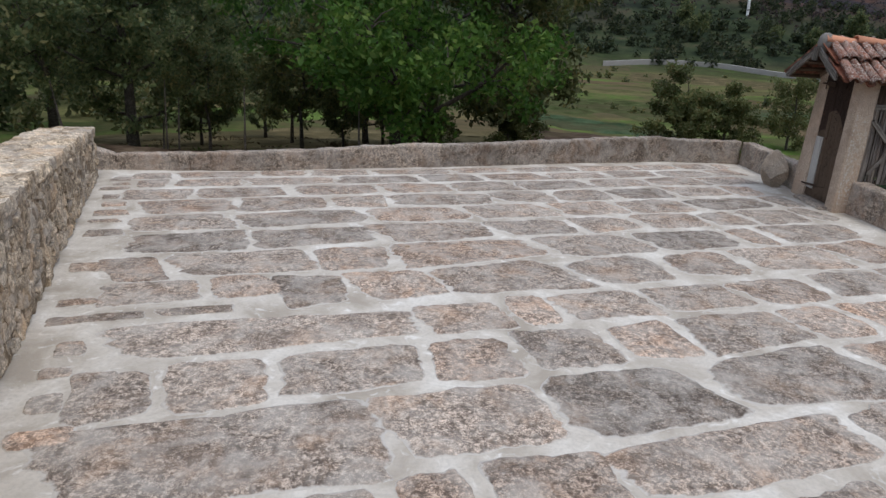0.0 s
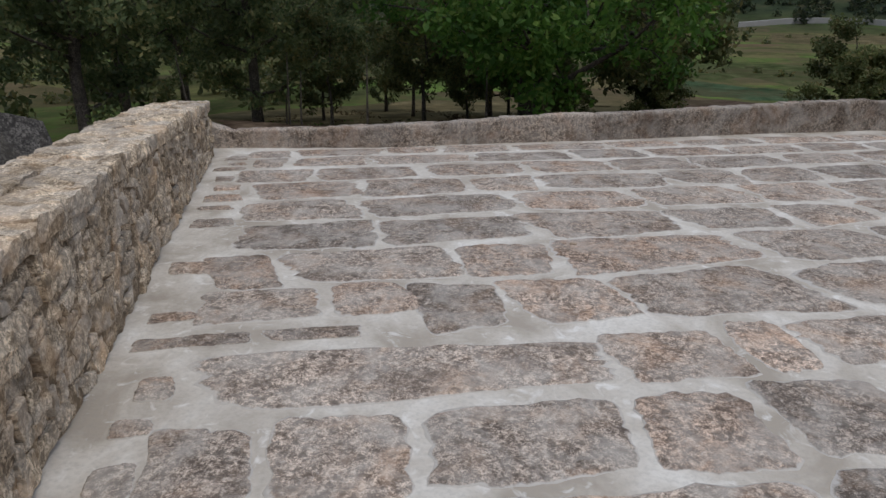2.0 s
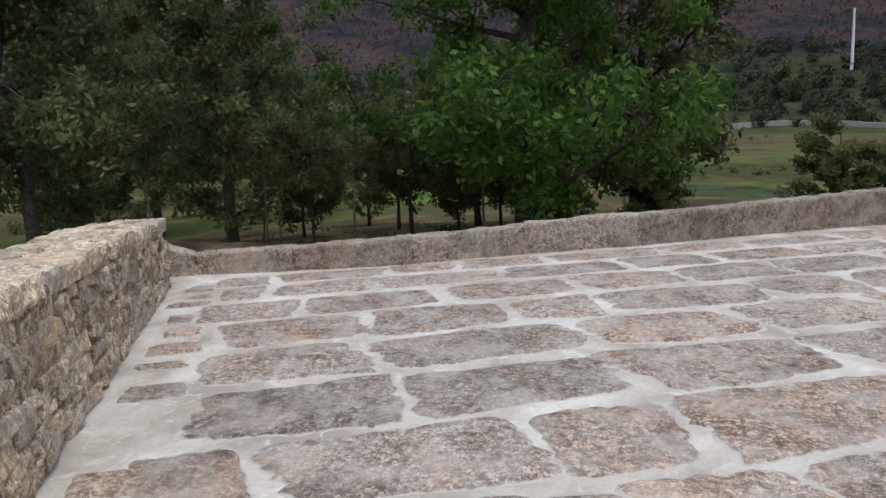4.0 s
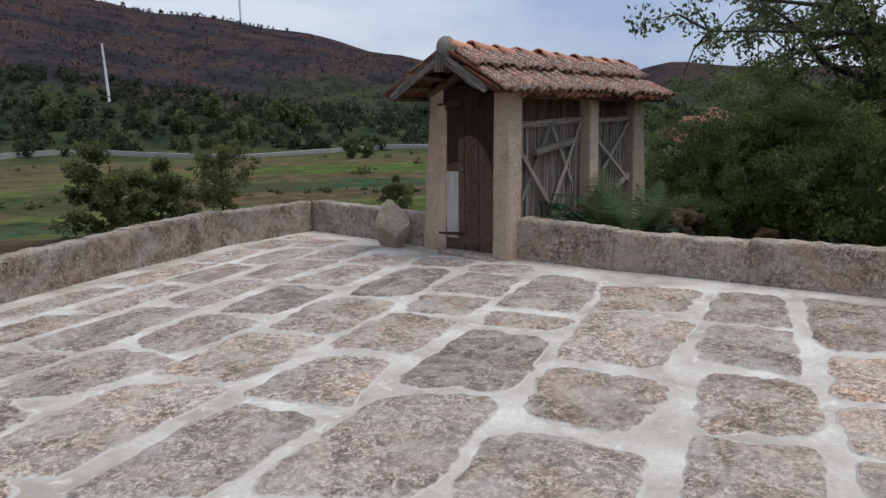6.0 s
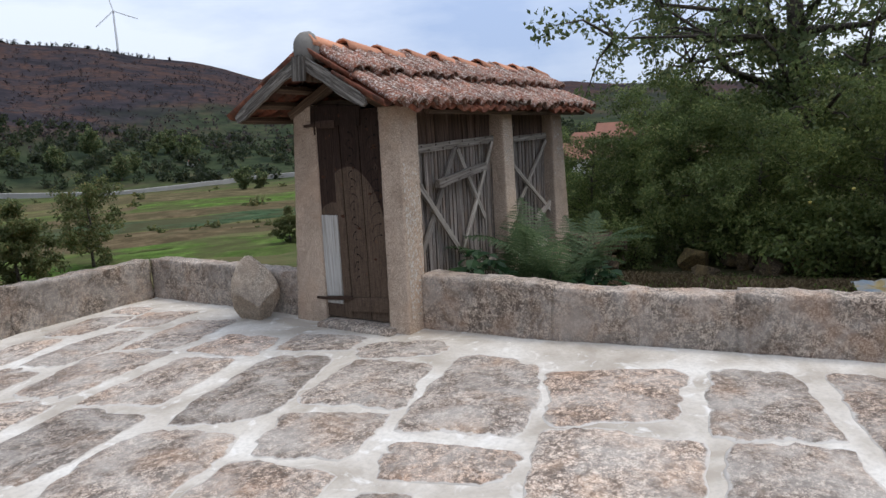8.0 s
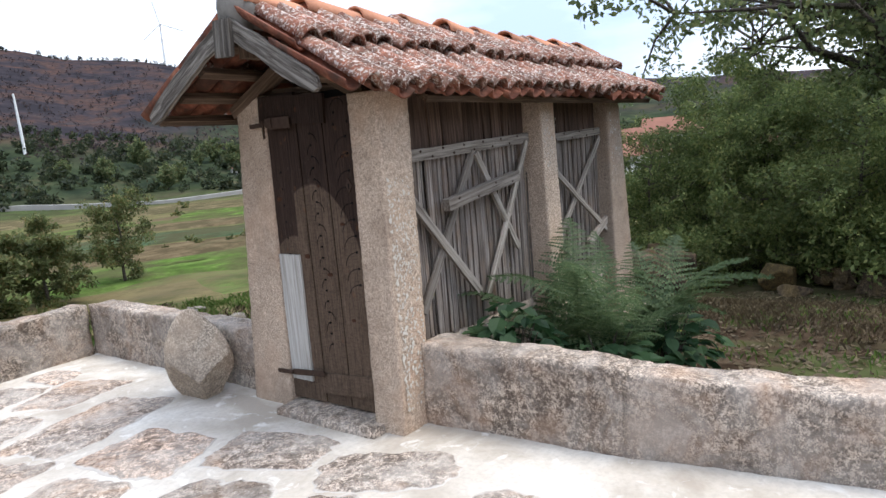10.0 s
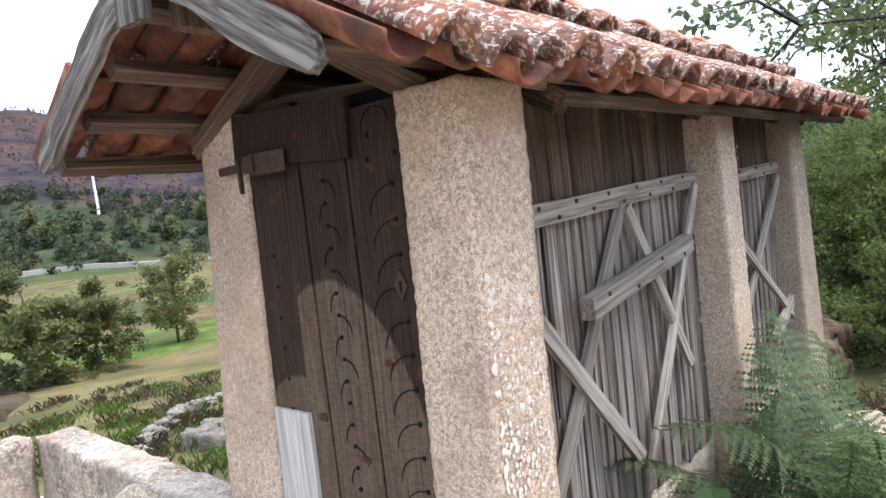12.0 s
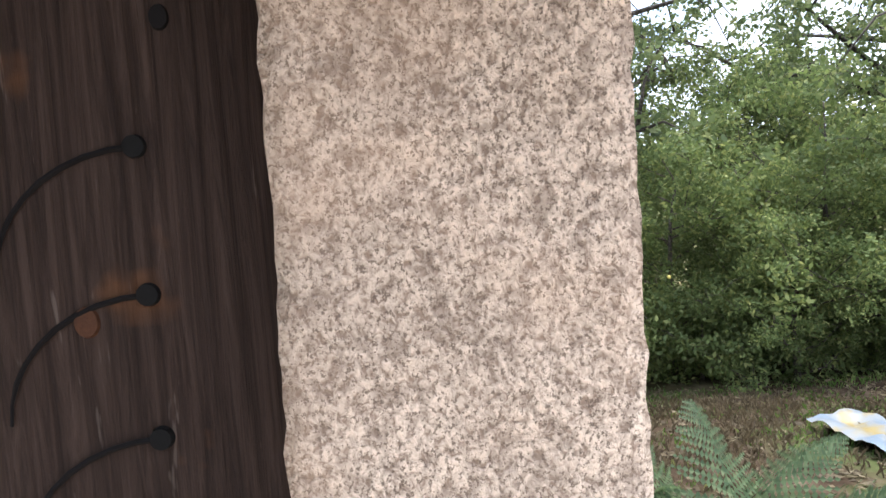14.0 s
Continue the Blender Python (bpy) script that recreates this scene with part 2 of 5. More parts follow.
M_DOOR = door_material()
M_GREY = timber("grey_weathered_wood", ((0.10, 0.078, 0.064), (0.25, 0.208, 0.176), (0.42, 0.372, 0.325)), "z", worn=0.28)
M_GREYX = timber("grey_weathered_batten", ((0.13, 0.105, 0.085), (0.31, 0.268, 0.222), (0.47, 0.42, 0.36)), "z")
M_BROWN = timber("sheltered_brown_wood", ((0.05, 0.032, 0.024), (0.12, 0.076, 0.056), (0.20, 0.135, 0.10)), "z")
M_BEAM = timber("dark_beam_wood", ((0.045, 0.028, 0.018), (0.10, 0.066, 0.044), (0.17, 0.118, 0.08)), "z")
M_WHITEBOARD = timber("bare_pale_board", ((0.30, 0.28, 0.25), (0.46, 0.44, 0.40), (0.58, 0.56, 0.52)), "z")
M_IRON = plain("rusty_iron", (0.07, 0.045, 0.033), 0.75, 0.55, 0.5, 40)
# Near-black colour standing in for the shade inside holes and behind the planks.
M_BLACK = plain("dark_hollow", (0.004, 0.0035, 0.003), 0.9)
M_KNOT = plain("rusty_knot", (0.055, 0.021, 0.009), 0.8, 0.0, 0.8, 120)
M_CUT = plain("scored_line", (0.005, 0.0035, 0.003), 0.9)


def tile_material(name, age):
    """Clay tile; age 0 is fresh, 1 bare red with soot, 2 crusted with grey lichen."""
    k = Mat(name, 0.88)
    n1, n2 = k.noise(11, 5, 0.65, warp=0.4), k.noise(45, 4, 0.6)
    base = k.ramp(n1, (0.34, (0.13, 0.043, 0.027)), (0.5, (0.25, 0.088, 0.052)), (0.66, (0.37, 0.155, 0.095)))
    if age == 0:
        base = k.mix(0.7, base, (0.68, 0.33, 0.20))
    base = k.mix(1.0, base, k.ramp(k.random(), (0.0, 0.62), (1.0, 1.2)), "MULTIPLY")
    if age == 1:
        base = k.mix(k.ramp(k.noise(5, 5, 0.7), (0.44, 0.0), (0.60, 0.8)), base, (0.06, 0.04, 0.03))
    if age == 2:
        base = k.mix(k.ramp(k.noise(12, 6, 0.75), (0.40, 0.0), (0.58, 0.8)), base, (0.085, 0.05, 0.038))
        base = k.mix(k.ramp(k.noise(26, 6, 0.7, warp=0.5), (0.49, 0.0), (0.60, 0.5)), base, (0.25, 0.19, 0.15))
        base = k.mix(k.ramp(k.noise(60, 4, 0.65, warp=0.6), (0.525, 0.0), (0.60, 0.85)), base, (0.56, 0.51, 0.455))
    return k.done(base, k.mix(0.5, n1, n2), 0.012, 0.8)


M_TILE, M_RIDGE, M_UNDER = tile_material("weathered_roof_tile", 2), tile_material("ridge_tile", 0), tile_material("bare_channel_tile", 1)
M_BARK = granite("bark", (0.13, 0.105, 0.085), (0.035, 0.028, 0.022), (0.10, 0.085, 0.05), 30)
L_BRIGHT = leafage("leaves_bright", (0.05, 0.12, 0.02), (0.12, 0.23, 0.04), (0.22, 0.30, 0.07))
L_OLIVE = leafage("leaves_olive", (0.065, 0.083, 0.031), (0.15, 0.165, 0.062), (0.24, 0.19, 0.07))
L_DARK = leafage("leaves_dark", (0.075, 0.11, 0.048), (0.18, 0.215, 0.088), (0.30, 0.27, 0.12))
L_OAK = leafage("leaves_oak", (0.085, 0.115, 0.05), (0.19, 0.235, 0.095), (0.31, 0.31, 0.13))
L_TERRACE = leafage("leaves_terrace", (0.085, 0.11, 0.04), (0.18, 0.20, 0.075), (0.27, 0.21, 0.09))
L_GREEN = leafage("leaves_sapling", (0.09, 0.125, 0.042), (0.19, 0.24, 0.08), (0.33, 0.345, 0.12))
L_FERN = leafage("leaves_fern", (0.055, 0.092, 0.042), (0.105, 0.155, 0.07), (0.17, 0.215, 0.105))
L_BROAD = leafage("leaves_broad", (0.016, 0.045, 0.02), (0.04, 0.088, 0.036), (0.07, 0.125, 0.05))
L_DRY = leafage("dry_grass", (0.075, 0.056, 0.033), (0.17, 0.13, 0.077), (0.26, 0.21, 0.13))
L_GRASS = leafage("fresh_grass", (0.07, 0.13, 0.024), (0.16, 0.25, 0.06), (0.27, 0.28, 0.10))


def terrain_material():
    k = Mat("land", 0.95)
    x, y, z = (k.place(i) for i in range(3))
    dist = k.maths("POWER", k.maths("ADD", k.maths("POWER", k.maths("ABSOLUTE", x, 0), 2.0), k.maths("POWER", k.maths("ABSOLUTE", y, 0), 2.0)), 0.5)
    v = k.scaled(0.05, 0.13, 0.0)
    field = k.grey(k.cells(1.0, v))
    meadow = k.ramp(field, (0.15, (0.085, 0.125, 0.036)), (0.32, (0.16, 0.125, 0.065)), (0.46, (0.065, 0.095, 0.03)), (0.58, (0.12, 0.08, 0.055)), (0.72, (0.10, 0.145, 0.04)))
    meadow = k.mix(k.ramp(k.noise(0.16, 7, 0.7), (0.45, 0.0), (0.58, 0.75)), meadow, (0.045, 0.052, 0.024))
    meadow = k.mix(k.ramp(k.noise(0.55, 7, 0.8), (0.50, 0.0), (0.60, 0.5)), meadow, (0.045, 0.056, 0.024))
    meadow = k.mix(k.ramp(k.noise(0.06, 5, 0.7, warp=1.0), (0.48, 0.0), (0.62, 0.6)), meadow, (0.125, 0.10, 0.06))
    meadow = k.mix(k.ramp(k.noise(1.2, 6, 0.7), (0.45, 0.0), (0.65, 0.6)), meadow, (0.11, 0.085, 0.045))
    litter = k.ramp(k.noise(2.0, 7, 0.7), (0.36, (0.022, 0.015, 0.010)), (0.5, (0.052, 0.036, 0.024)), (0.64, (0.10, 0.073, 0.049)))
    litter = k.mix(k.ramp(k.noise(0.9, 4), (0.52, 0.0), (0.64, 0.7)), litter, (0.065, 0.085, 0.03))
    base = k.mix(k.ramp(k.maths("DIVIDE", dist, 40.0), (0.34, 0.0), (0.46, 1.0)), litter, meadow)
    # Burnt ground; its greys are lightened and blued to stand in for haze.
    burnt = k.ramp(k.noise(0.03, 7, 0.62, warp=0.5), (0.36, (0.022, 0.021, 0.025)), (0.47, (0.044, 0.038, 0.043)), (0.57, (0.078, 0.046, 0.037)), (0.68, (0.062, 0.054, 0.056)))
    burnt = k.mix(k.ramp(k.noise(0.22, 5, 0.75), (0.42, 0.7), (0.56, 0.0)), burnt, (0.024, 0.023, 0.026))
    burnt = k.mix(k.ramp(k.noise(0.07, 6, 0.75), (0.60, 0.0), (0.70, 0.6)), burnt, (0.075, 0.066, 0.058))
    shrub = k.ramp(k.noise(0.09, 6, 0.65), (0.40, (0.020, 0.028, 0.018)), (0.55, (0.040, 0.052, 0.028)), (0.68, (0.072, 0.066, 0.040)))
    height = k.maths("ADD", z, k.maths("MULTIPLY", k.maths("SUBTRACT", k.noise(0.012, 4), 0.5), 70.0))
    slope = k.mix(k.ramp(k.maths("DIVIDE", height, 60.0), (0.12, 0.0), (0.42, 1.0)), shrub, burnt)
    base = k.mix(k.ramp(k.maths("DIVIDE", dist, 400.0), (0.40, 0.0), (0.50, 1.0)), base, slope)
    k.b.inputs["Specular IOR Level"].default_value = 0.0
    return k.done(base, k.noise(3.5, 7, 0.65), 0.06, 0.7)


M_LAND = terrain_material()


# ---- mesh helpers ----
def part(name, bm, material, parent=None, label="", smooth=False):
    """Links a bmesh as one mesh object, under a thing or a part; a pair of bmesh and pose comes from bar()."""
    m = None
    if isinstance(bm, tuple):
        bm, m = bm
        if material is M_DOOR:
            bm.transform(m)
            m = None
    me = bpy.data.meshes.new(name)
    bm.to_mesh(me)
    bm.free()
    ob = linked(name, me, material, parent, label, smooth)
    if m is not None:
        ob.matrix_basis = m
    return ob


def linked(name, me, material, parent=None, label="", smooth=False):
    if smooth:
        me.shade_smooth()
    me.materials.append(material)
    ob = new(name, me)
    ob.parent = parent
    if parent is not None and parent.type == "MESH":
        ob.matrix_parent_inverse = parent.matrix_basis.inverted()
    return tagged(ob, label)


def thing(name, label, category, group="", at=None, kind=""):
    ob = new(name)
    if at is not None:
        ob.matrix_basis = at
    return tagged(ob, label, category, group, kind)


def block(size, cuts=(1, 1, 1), rough=0.0, grain=6.0, soft=0.0, seed=0, m=None, keep_base=False):
    """A block, centred, cut into a grid, its corners rounded by soft and its faces roughened."""
    bm = bmesh.new()
    nx, ny, nz = cuts
    sx, sy, sz = size
    made = {}

    def vert(i, j, k):
        if (i, j, k) not in made:
            p = Vector(((i / nx - 0.5) * sx, (j / ny - 0.5) * sy, (k / nz - 0.5) * sz))
            if soft:
                inner = Vector([max(-(s / 2 - soft), min(s / 2 - soft, c)) for c, s in zip(p, size)])
                d = p - inner
                if d.length > soft:
                    p = inner + d.normalized() * soft
            if rough and not (keep_base and k == 0):
                q = p * grain + Vector((seed * 7.3, seed * 3.1, seed * 1.7))
                p = p + Vector(noise.noise_vector(q)) * rough + Vector(noise.noise_vector(q * 3.7)) * rough * 0.45
            made[i, j, k] = bm.verts.new(p)
        return made[i, j, k]

    for i in range(nx):
        for j in range(ny):
            bm.faces.new([vert(*c) for c in ((i, j, 0), (i, j + 1, 0), (i + 1, j + 1, 0), (i + 1, j, 0))])
            bm.faces.new([vert(*c) for c in ((i, j, nz), (i + 1, j, nz), (i + 1, j + 1, nz), (i, j + 1, nz))])
    for i in range(nx):
        for k in range(nz):
            bm.faces.new([vert(*c) for c in ((i, 0, k), (i + 1, 0, k), (i + 1, 0, k + 1), (i, 0, k + 1))])
            bm.faces.new([vert(*c) for c in ((i, ny, k), (i, ny, k + 1), (i + 1, ny, k + 1), (i + 1, ny, k))])
    for j in range(ny):
        for k in range(nz):
            bm.faces.new([vert(*c) for c in ((0, j, k), (0, j, k + 1), (0, j + 1, k + 1), (0, j + 1, k))])
            bm.faces.new([vert(*c) for c in ((nx, j, k), (nx, j + 1, k), (nx, j + 1, k + 1), (nx, j, k + 1))])
    bmesh.ops.recalc_face_normals(bm, faces=bm.faces)
    if m is not None:
        bm.transform(m)
    return bm


def bar(a, b, width, thick, up=(0, 0, 1), rough=0.0, seed=0, cuts=4, soft=0.004):
    """A plank from a to b, with its pose."""
    a, b = Vector(a), Vector(b)
    z = (b - a).normalized()
    x = Vector(up).cross(z).normalized()
    y = z.cross(x)
    m = Matrix((x, y, z)).transposed().to_4x4()
    m.translation = (a + b) / 2
    return block((width, thick, (b - a).length), (2, 1, cuts), rough, 3.0, soft, seed), m


def tube(bm, pts, radii, sides=7):
    rings, x = [], None
    for i, p in enumerate(pts):
        d = (pts[min(i + 1, len(pts) - 1)] - pts[max(i - 1, 0)]).normalized()
        x = d.orthogonal().normalized() if x is None else (x - d * x.dot(d)).normalized()
        y = d.cross(x)
        rings.append([bm.verts.new(p + (x * math.cos(2 * math.pi * s / sides) + y * math.sin(2 * math.pi * s / sides)) * radii[i]) for s in range(sides)])
    for r0, r1 in zip(rings, rings[1:]):
        for s in range(sides):
            bm.faces.new((r0[s], r0[(s + 1) % sides], r1[(s + 1) % sides], r1[s]))
    bm.faces.new(rings[0][::-1])
    bm.faces.new(rings[-1])
    return bm


# ---- the land: one sheet from the yard to the hills ----
RIDGE_AZ = (-180, -90, -40, -11, 5, 14, 21, 28, 34, 42, 50, 58, 63, 67, 80, 110, 180)
RIDGE_EL = (5, 8, 9, 9.6, 10, 9.8, 8.8, 8.1, 7.2, 5.2, 3.9, 3.6, 4.5, 4.0, 3.2, 3.5, 5)


def smooth(t):
    t = min(1.0, max(0.0, t))
    return t * t * (3 - 2 * t)


def left_line(y):
    return -1.99 - 0.472 * (y - 2.65)


def right_line(y):
    return 5.34 - 0.22 * (y - 8.7) if y < 8.7 else 5.34 - 0.08 * (y - 8.7)


PARAPET = [(-4.85, 8.45), (-2.46, 9.12), (-1.32, 9.68), (-0.14, 10.14), (1.86, 11.1), (3.65, 11.87), (5.02, 12.06)]


def back_line(x):
    return float(np.interp(x, [p[0] for p in PARAPET], [p[1] for p in PARAPET]))


def land(x, y):
    r, az = math.hypot(x - 2, y - 6), math.degrees(math.atan2(x - 2, y - 6))
    low = max(smooth((y - 10.4 - 0.10 * max(0, x - 7)) / 3), 0.75 * smooth((left_line(y) - x - 0.7) / 2.5))
    z = -0.05 - 1.75 * low - (1 - low) * (0.03 * (min(max(r, 18), 100) - 18) + 0.42 * smooth((x - right_line(y) - 0.3) / 3.2) + 0.55 * smooth((x - right_line(y) - 3.5) / 4.5))
    z -= low * (0.1 * (min(max(r, 13), 31) - 13) + 0.017 * (min(max(r, 31), 170) - 31))
    z += 0.05 * noise.noise((x * 0.8, y * 0.8, 0)) + 0.25 * smooth((r - 10) / 20) * noise.noise((x * 0.12, y * 0.12, 3))
    if left_line(y) - 0.2 < x < right_line(y) + 0.1 and y < back_line(x) + 0.1:
        z = -0.45
    if r > 170:
        top = math.tan(radians(float(np.interp(az, RIDGE_AZ, RIDGE_EL)))) * 600 + 1
        top += 5 * noise.noise((az * 0.25, 1, 1))
        if r < 600:
            z += (top - z) * ((r - 170) / 430) ** 1.15 + 7 * smooth((r - 200) / 100) * smooth((590 - r) / 150) * noise.noise((x * 0.01, y * 0.01, 5))
        else:
            z = top - (r - 600) * 0.12
    return z


def build_land():
    radii, r = [0.0], 0.35
    while r < 3000:
        radii.append(r)
        r += max(0.35, r * 0.045)
    n, verts, faces = 300, [(2, 6, -0.45)], []
    for rr in radii[1:]:
        for i in range(n):
            a = 2 * math.pi * i / n
            x, y = 2 + rr * math.sin(a), 6 + rr * math.cos(a)
            verts.append((x, y, land(x, y)))
    faces += [(0, 1 + (i + 1) % n, 1 + i) for i in range(n)]
    for k in range(len(radii) - 2):
        o = 1 + k * n
        faces += [(o + i, o + (i + 1) % n, o + n + (i + 1) % n, o + n + i) for i in range(n)]
    me = bpy.data.meshes.new("ground")
    me.from_pydata(verts, [], faces)
    tagged(linked("ground", me, M_LAND, smooth=True), "dry litter, terraced fields and burnt hillside", "ground", kind="structure")


build_land()


# ---- the threshing floor: mortar bed and granite slabs ----
def inside(x, y, gap=0.0):
    return left_line(y) + gap < x < right_line(y) - gap and y < back_line(x) - gap


def build_mortar():
    step, cells, verts, faces = 0.1, {}, [], []
    for i in range(-65, 85):
        for j in range(-30, 125):
            x, y = i * step, j * step
            if inside(x + step / 2, y + step / 2, -0.22):
                face = []
                for a, b in ((i, j), (i + 1, j), (i + 1, j + 1), (i, j + 1)):
                    if (a, b) not in cells:
                        cells[a, b] = len(verts)
                        p = Vector((a * step, b * step, 0))
                        verts.append((p.x, p.y, 0.007 * noise.noise(p * 2.2) + 0.004 * noise.noise(p * 7)))
                    face.append(cells[a, b])
                faces.append(face)
    me = bpy.data.meshes.new("floor")
    me.from_pydata(verts, [], faces)
    return tagged(linked("floor", me, M_MORTAR, smooth=True), "pale cement joints of a granite threshing floor", "floor", kind="structure")


FLOOR = build_mortar()


def slab(x0, x1, v0, v1, seed):
    """One floor slab, an uneven rounded quadrilateral lying along its course."""
    rnd = random.Random(seed)
    cx, cv = (x0 + x1) / 2, (v0 + v1) / 2
    hx, hv = (x1 - x0) / 2, (v1 - v0) / 2
    n, rings = 56, ((1.03, -0.02), (1.0, 0.000), (0.95, 0.006), (0.88, 0.0095), (0.6, 0.0115), (0.3, 0.0125))
    lean, power = rnd.uniform(-0.18, 0.18) - 0.42, rnd.uniform(4.0, 13.0)
    taper, tilt, nip = rnd.uniform(-0.16, 0.16), rnd.uniform(-0.05, 0.05), rnd.uniform(-0.12, 0.12)
    bm = bmesh.new()
    loops = []
    for scale, z in rings:
        loop = []
        for i in range(n):
            a = 2 * math.pi * i / n
            c, s = math.cos(a), math.sin(a)
            k = (abs(c) ** power + abs(s) ** power) ** (-1 / power)
            wob = 1 + 0.11 * noise.noise((c * 1.5, s * 1.5, seed * 1.37)) + 0.09 * noise.noise((c * 4.0, s * 4.0, seed * 2.1)) + 0.055 * noise.noise((c * 10, s * 10, seed * 0.7)) + 0.03 * noise.noise((c * 24, s * 24, seed * 1.9))
            px, pv = hx * k * c * wob * scale, hv * k * s * wob * scale
            pv *= 1 + taper * px / hx
            px *= 1 + nip * pv / hv
            pv += tilt * px
            px += lean * pv
            bump = 0.005 * noise.noise((px * 7, pv * 7, seed)) + 0.004 * noise.noise((px * 19, pv * 19, seed)) if scale < 0.97 else 0
            loop.append(bm.verts.new((px, pv + 0.4 * px, z + bump)))
        loops.append(loop)
    for r0, r1 in zip(loops, loops[1:]):
        for i in range(n):
            bm.faces.new((r0[i], r0[(i + 1) % n], r1[(i + 1) % n], r1[i]))
    bm.faces.new(loops[-1])
    ob = part("paving_slab", bm, M_SLAB, FLOOR, smooth=True)
    ob.location = (cx, cv + 0.4 * cx, 0.002)
    return ob


def course(v0, v1, joints, seed, lowest=-7.0, highest=8.0):
    """A course of slabs between v0 and v1, split at the joints and then at random to the walls or the limits."""
    rnd = random.Random(seed)
    xs = list(joints)
    while xs[0] > lowest:
        xs.insert(0, xs[0] - rnd.uniform(0.5, 1.25))
    while xs[-1] < highest:
        xs.append(xs[-1] + rnd.uniform(0.5, 1.1))
    for k, (a, b) in enumerate(zip(xs, xs[1:])):
        ends = []
        for x in np.linspace(a, b, 9):
            if inside(x, (v0 + v1) / 2 + 0.4 * x, 0.09) and x < right_line((v0 + v1) / 2 + 0.4 * x) - 0.27 and x > left_line((v0 + v1) / 2 + 0.4 * x) + 0.36:
                ends.append(x)
        if len(ends) < 2 or ends[-1] - ends[0] < 0.26:
            continue
        g = rnd.uniform(0.012, 0.055)
        top, base = v1 - rnd.uniform(0.01, 0.075), v0 + rnd.uniform(0.01, 0.075)
        slab(ends[0] + g, ends[-1] - g, base, top, seed * 31 + k)


course(-2.6, -1.8, (-0.6, 0.5), 1)
course(-1.8, -1.05, (-0.2, 0.9), 2)
course(-1.05, -0.3, (-0.6, 0.4, 1.5), 3)
course(-0.3, 0.4, (-0.3, 0.9), 4)
course(0.4, 1.05, (-0.8, 0.2, 1.3), 5)
course(1.05, 1.72, (-0.9, 0.5, 1.2), 6)
course(1.72, 2.33, (-1.3, -0.35, 0.35, 0.75, 1.4, 2.9), 7)
course(2.33, 3.14, (-1.62, 0.15, 1.12, 2.16, 3.45), 8)
course(3.14, 3.86, (-1.85, -1.21, -0.58, 0.31, 0.92, 1.62, 2.2, 3.12, 3.7, 4.5, 5.7), 9)
course(3.86, 4.55, (-2.08, 0.19, 0.86, 1.25, 2.05, 2.88, 3.72, 4.55, 5.5), 10)
course(4.58, 4.86, (-2.25, -1.75, -1.2), 20, -2.3, -1.25)
course(4.9, 5.5, (-2.36, -1.57, -1.04), 21, -7.0, -1.1)
course(4.62, 5.44, (-1.04, -0.46, 0.27, 1.46, 2.4, 3.22, 4.33, 5.15), 11, -1.0)
course(5.44, 6.2, (-2.6, -2.08, -0.92, -0.27, 1.22, 2.33, 3.42, 3.86, 5.02), 12)
course(6.2, 6.95, (-2.95, -1.7, -0.5, 0.68, 1.62, 2.41, 3.28, 3.85, 4.65), 13)
course(6.95, 7.68, (-3.25, -2.08, -0.72, 0.38, 1.45, 2.33, 3.3, 4.45), 14)
course(7.68, 8.4, (-3.3, -2.3, -1.3, -0.6, 0.7, 1.5, 2.28, 3.2, 4.1), 15)
course(8.4, 9.05, (-3.0, -1.9, -0.8, 0.1, 1.0, 2.1, 3.0, 3.9), 16)
course(9.05, 9.62, (-2.6, -1.5, -0.4, 0.5, 1.5, 2.4, 3.3), 17)
course(9.62, 10.1, (-2.0, -1.1, 0.0, 0.9, 2.0, 3.0), 18)


def edge_stones():
    """Small stones set in the cement along the foot of the rubble wall."""
    rnd, y = random.Random(77), 1.5
    while y < 8.0:
        w, h = rnd.uniform(0.16, 0.34), rnd.uniform(0.12, 0.26)
        x = left_line(y) + rnd.uniform(0.26, 0.36)
        if rnd.random() < 0.8:
            slab(x - w / 2, x + w / 2, y - 0.4 * x - h / 2, y - 0.4 * x + h / 2, int(y * 100))
        y += h + rnd.uniform(0.08, 0.2)


edge_stones()


# ---- parapets of long granite kerbs ----
def kerb_run(owner, pts, heights, thick, seed, z0=-0.25):
    """Kerb stones end to end along pts, inner faces on the line; the tops run between the heights at the points."""
    for k, (a, b) in enumerate(zip(pts, pts[1:])):
        a, b, h0, h1 = Vector((*a, 0)), Vector((*b, 0)), heights[k], heights[k + 1]
        d = (b - a).normalized()
        out = Vector((-d.y, d.x, 0))
        length = (b - a).length + 0.022
        h = (h0 + h1) / 2 + 0.012 * math.sin(seed * 5 + k * 2.3)
        bm = block((length, thick, h - z0), (max(6, int(length / 0.035)), 6, 18), 0.015, 9, 0.012, seed * 13 + k)
        for v in bm.verts:
            v.co.z += (h1 - h0) * v.co.x / length * smooth((v.co.z - z0) / (h - z0) + 0.5) + 0.012 * noise.noise((v.co.x * 2.1, seed, k)) * smooth(v.co.z * 5)
        m = Matrix((d, out, Vector((0, 0, 1)))).transposed().to_4x4()
        m.translation = (a + b) / 2 + out * thick / 2 + Vector((0, 0, (h + z0) / 2))
        part("kerb_stone", bm, M_KERB, owner, smooth=True).matrix_basis = m


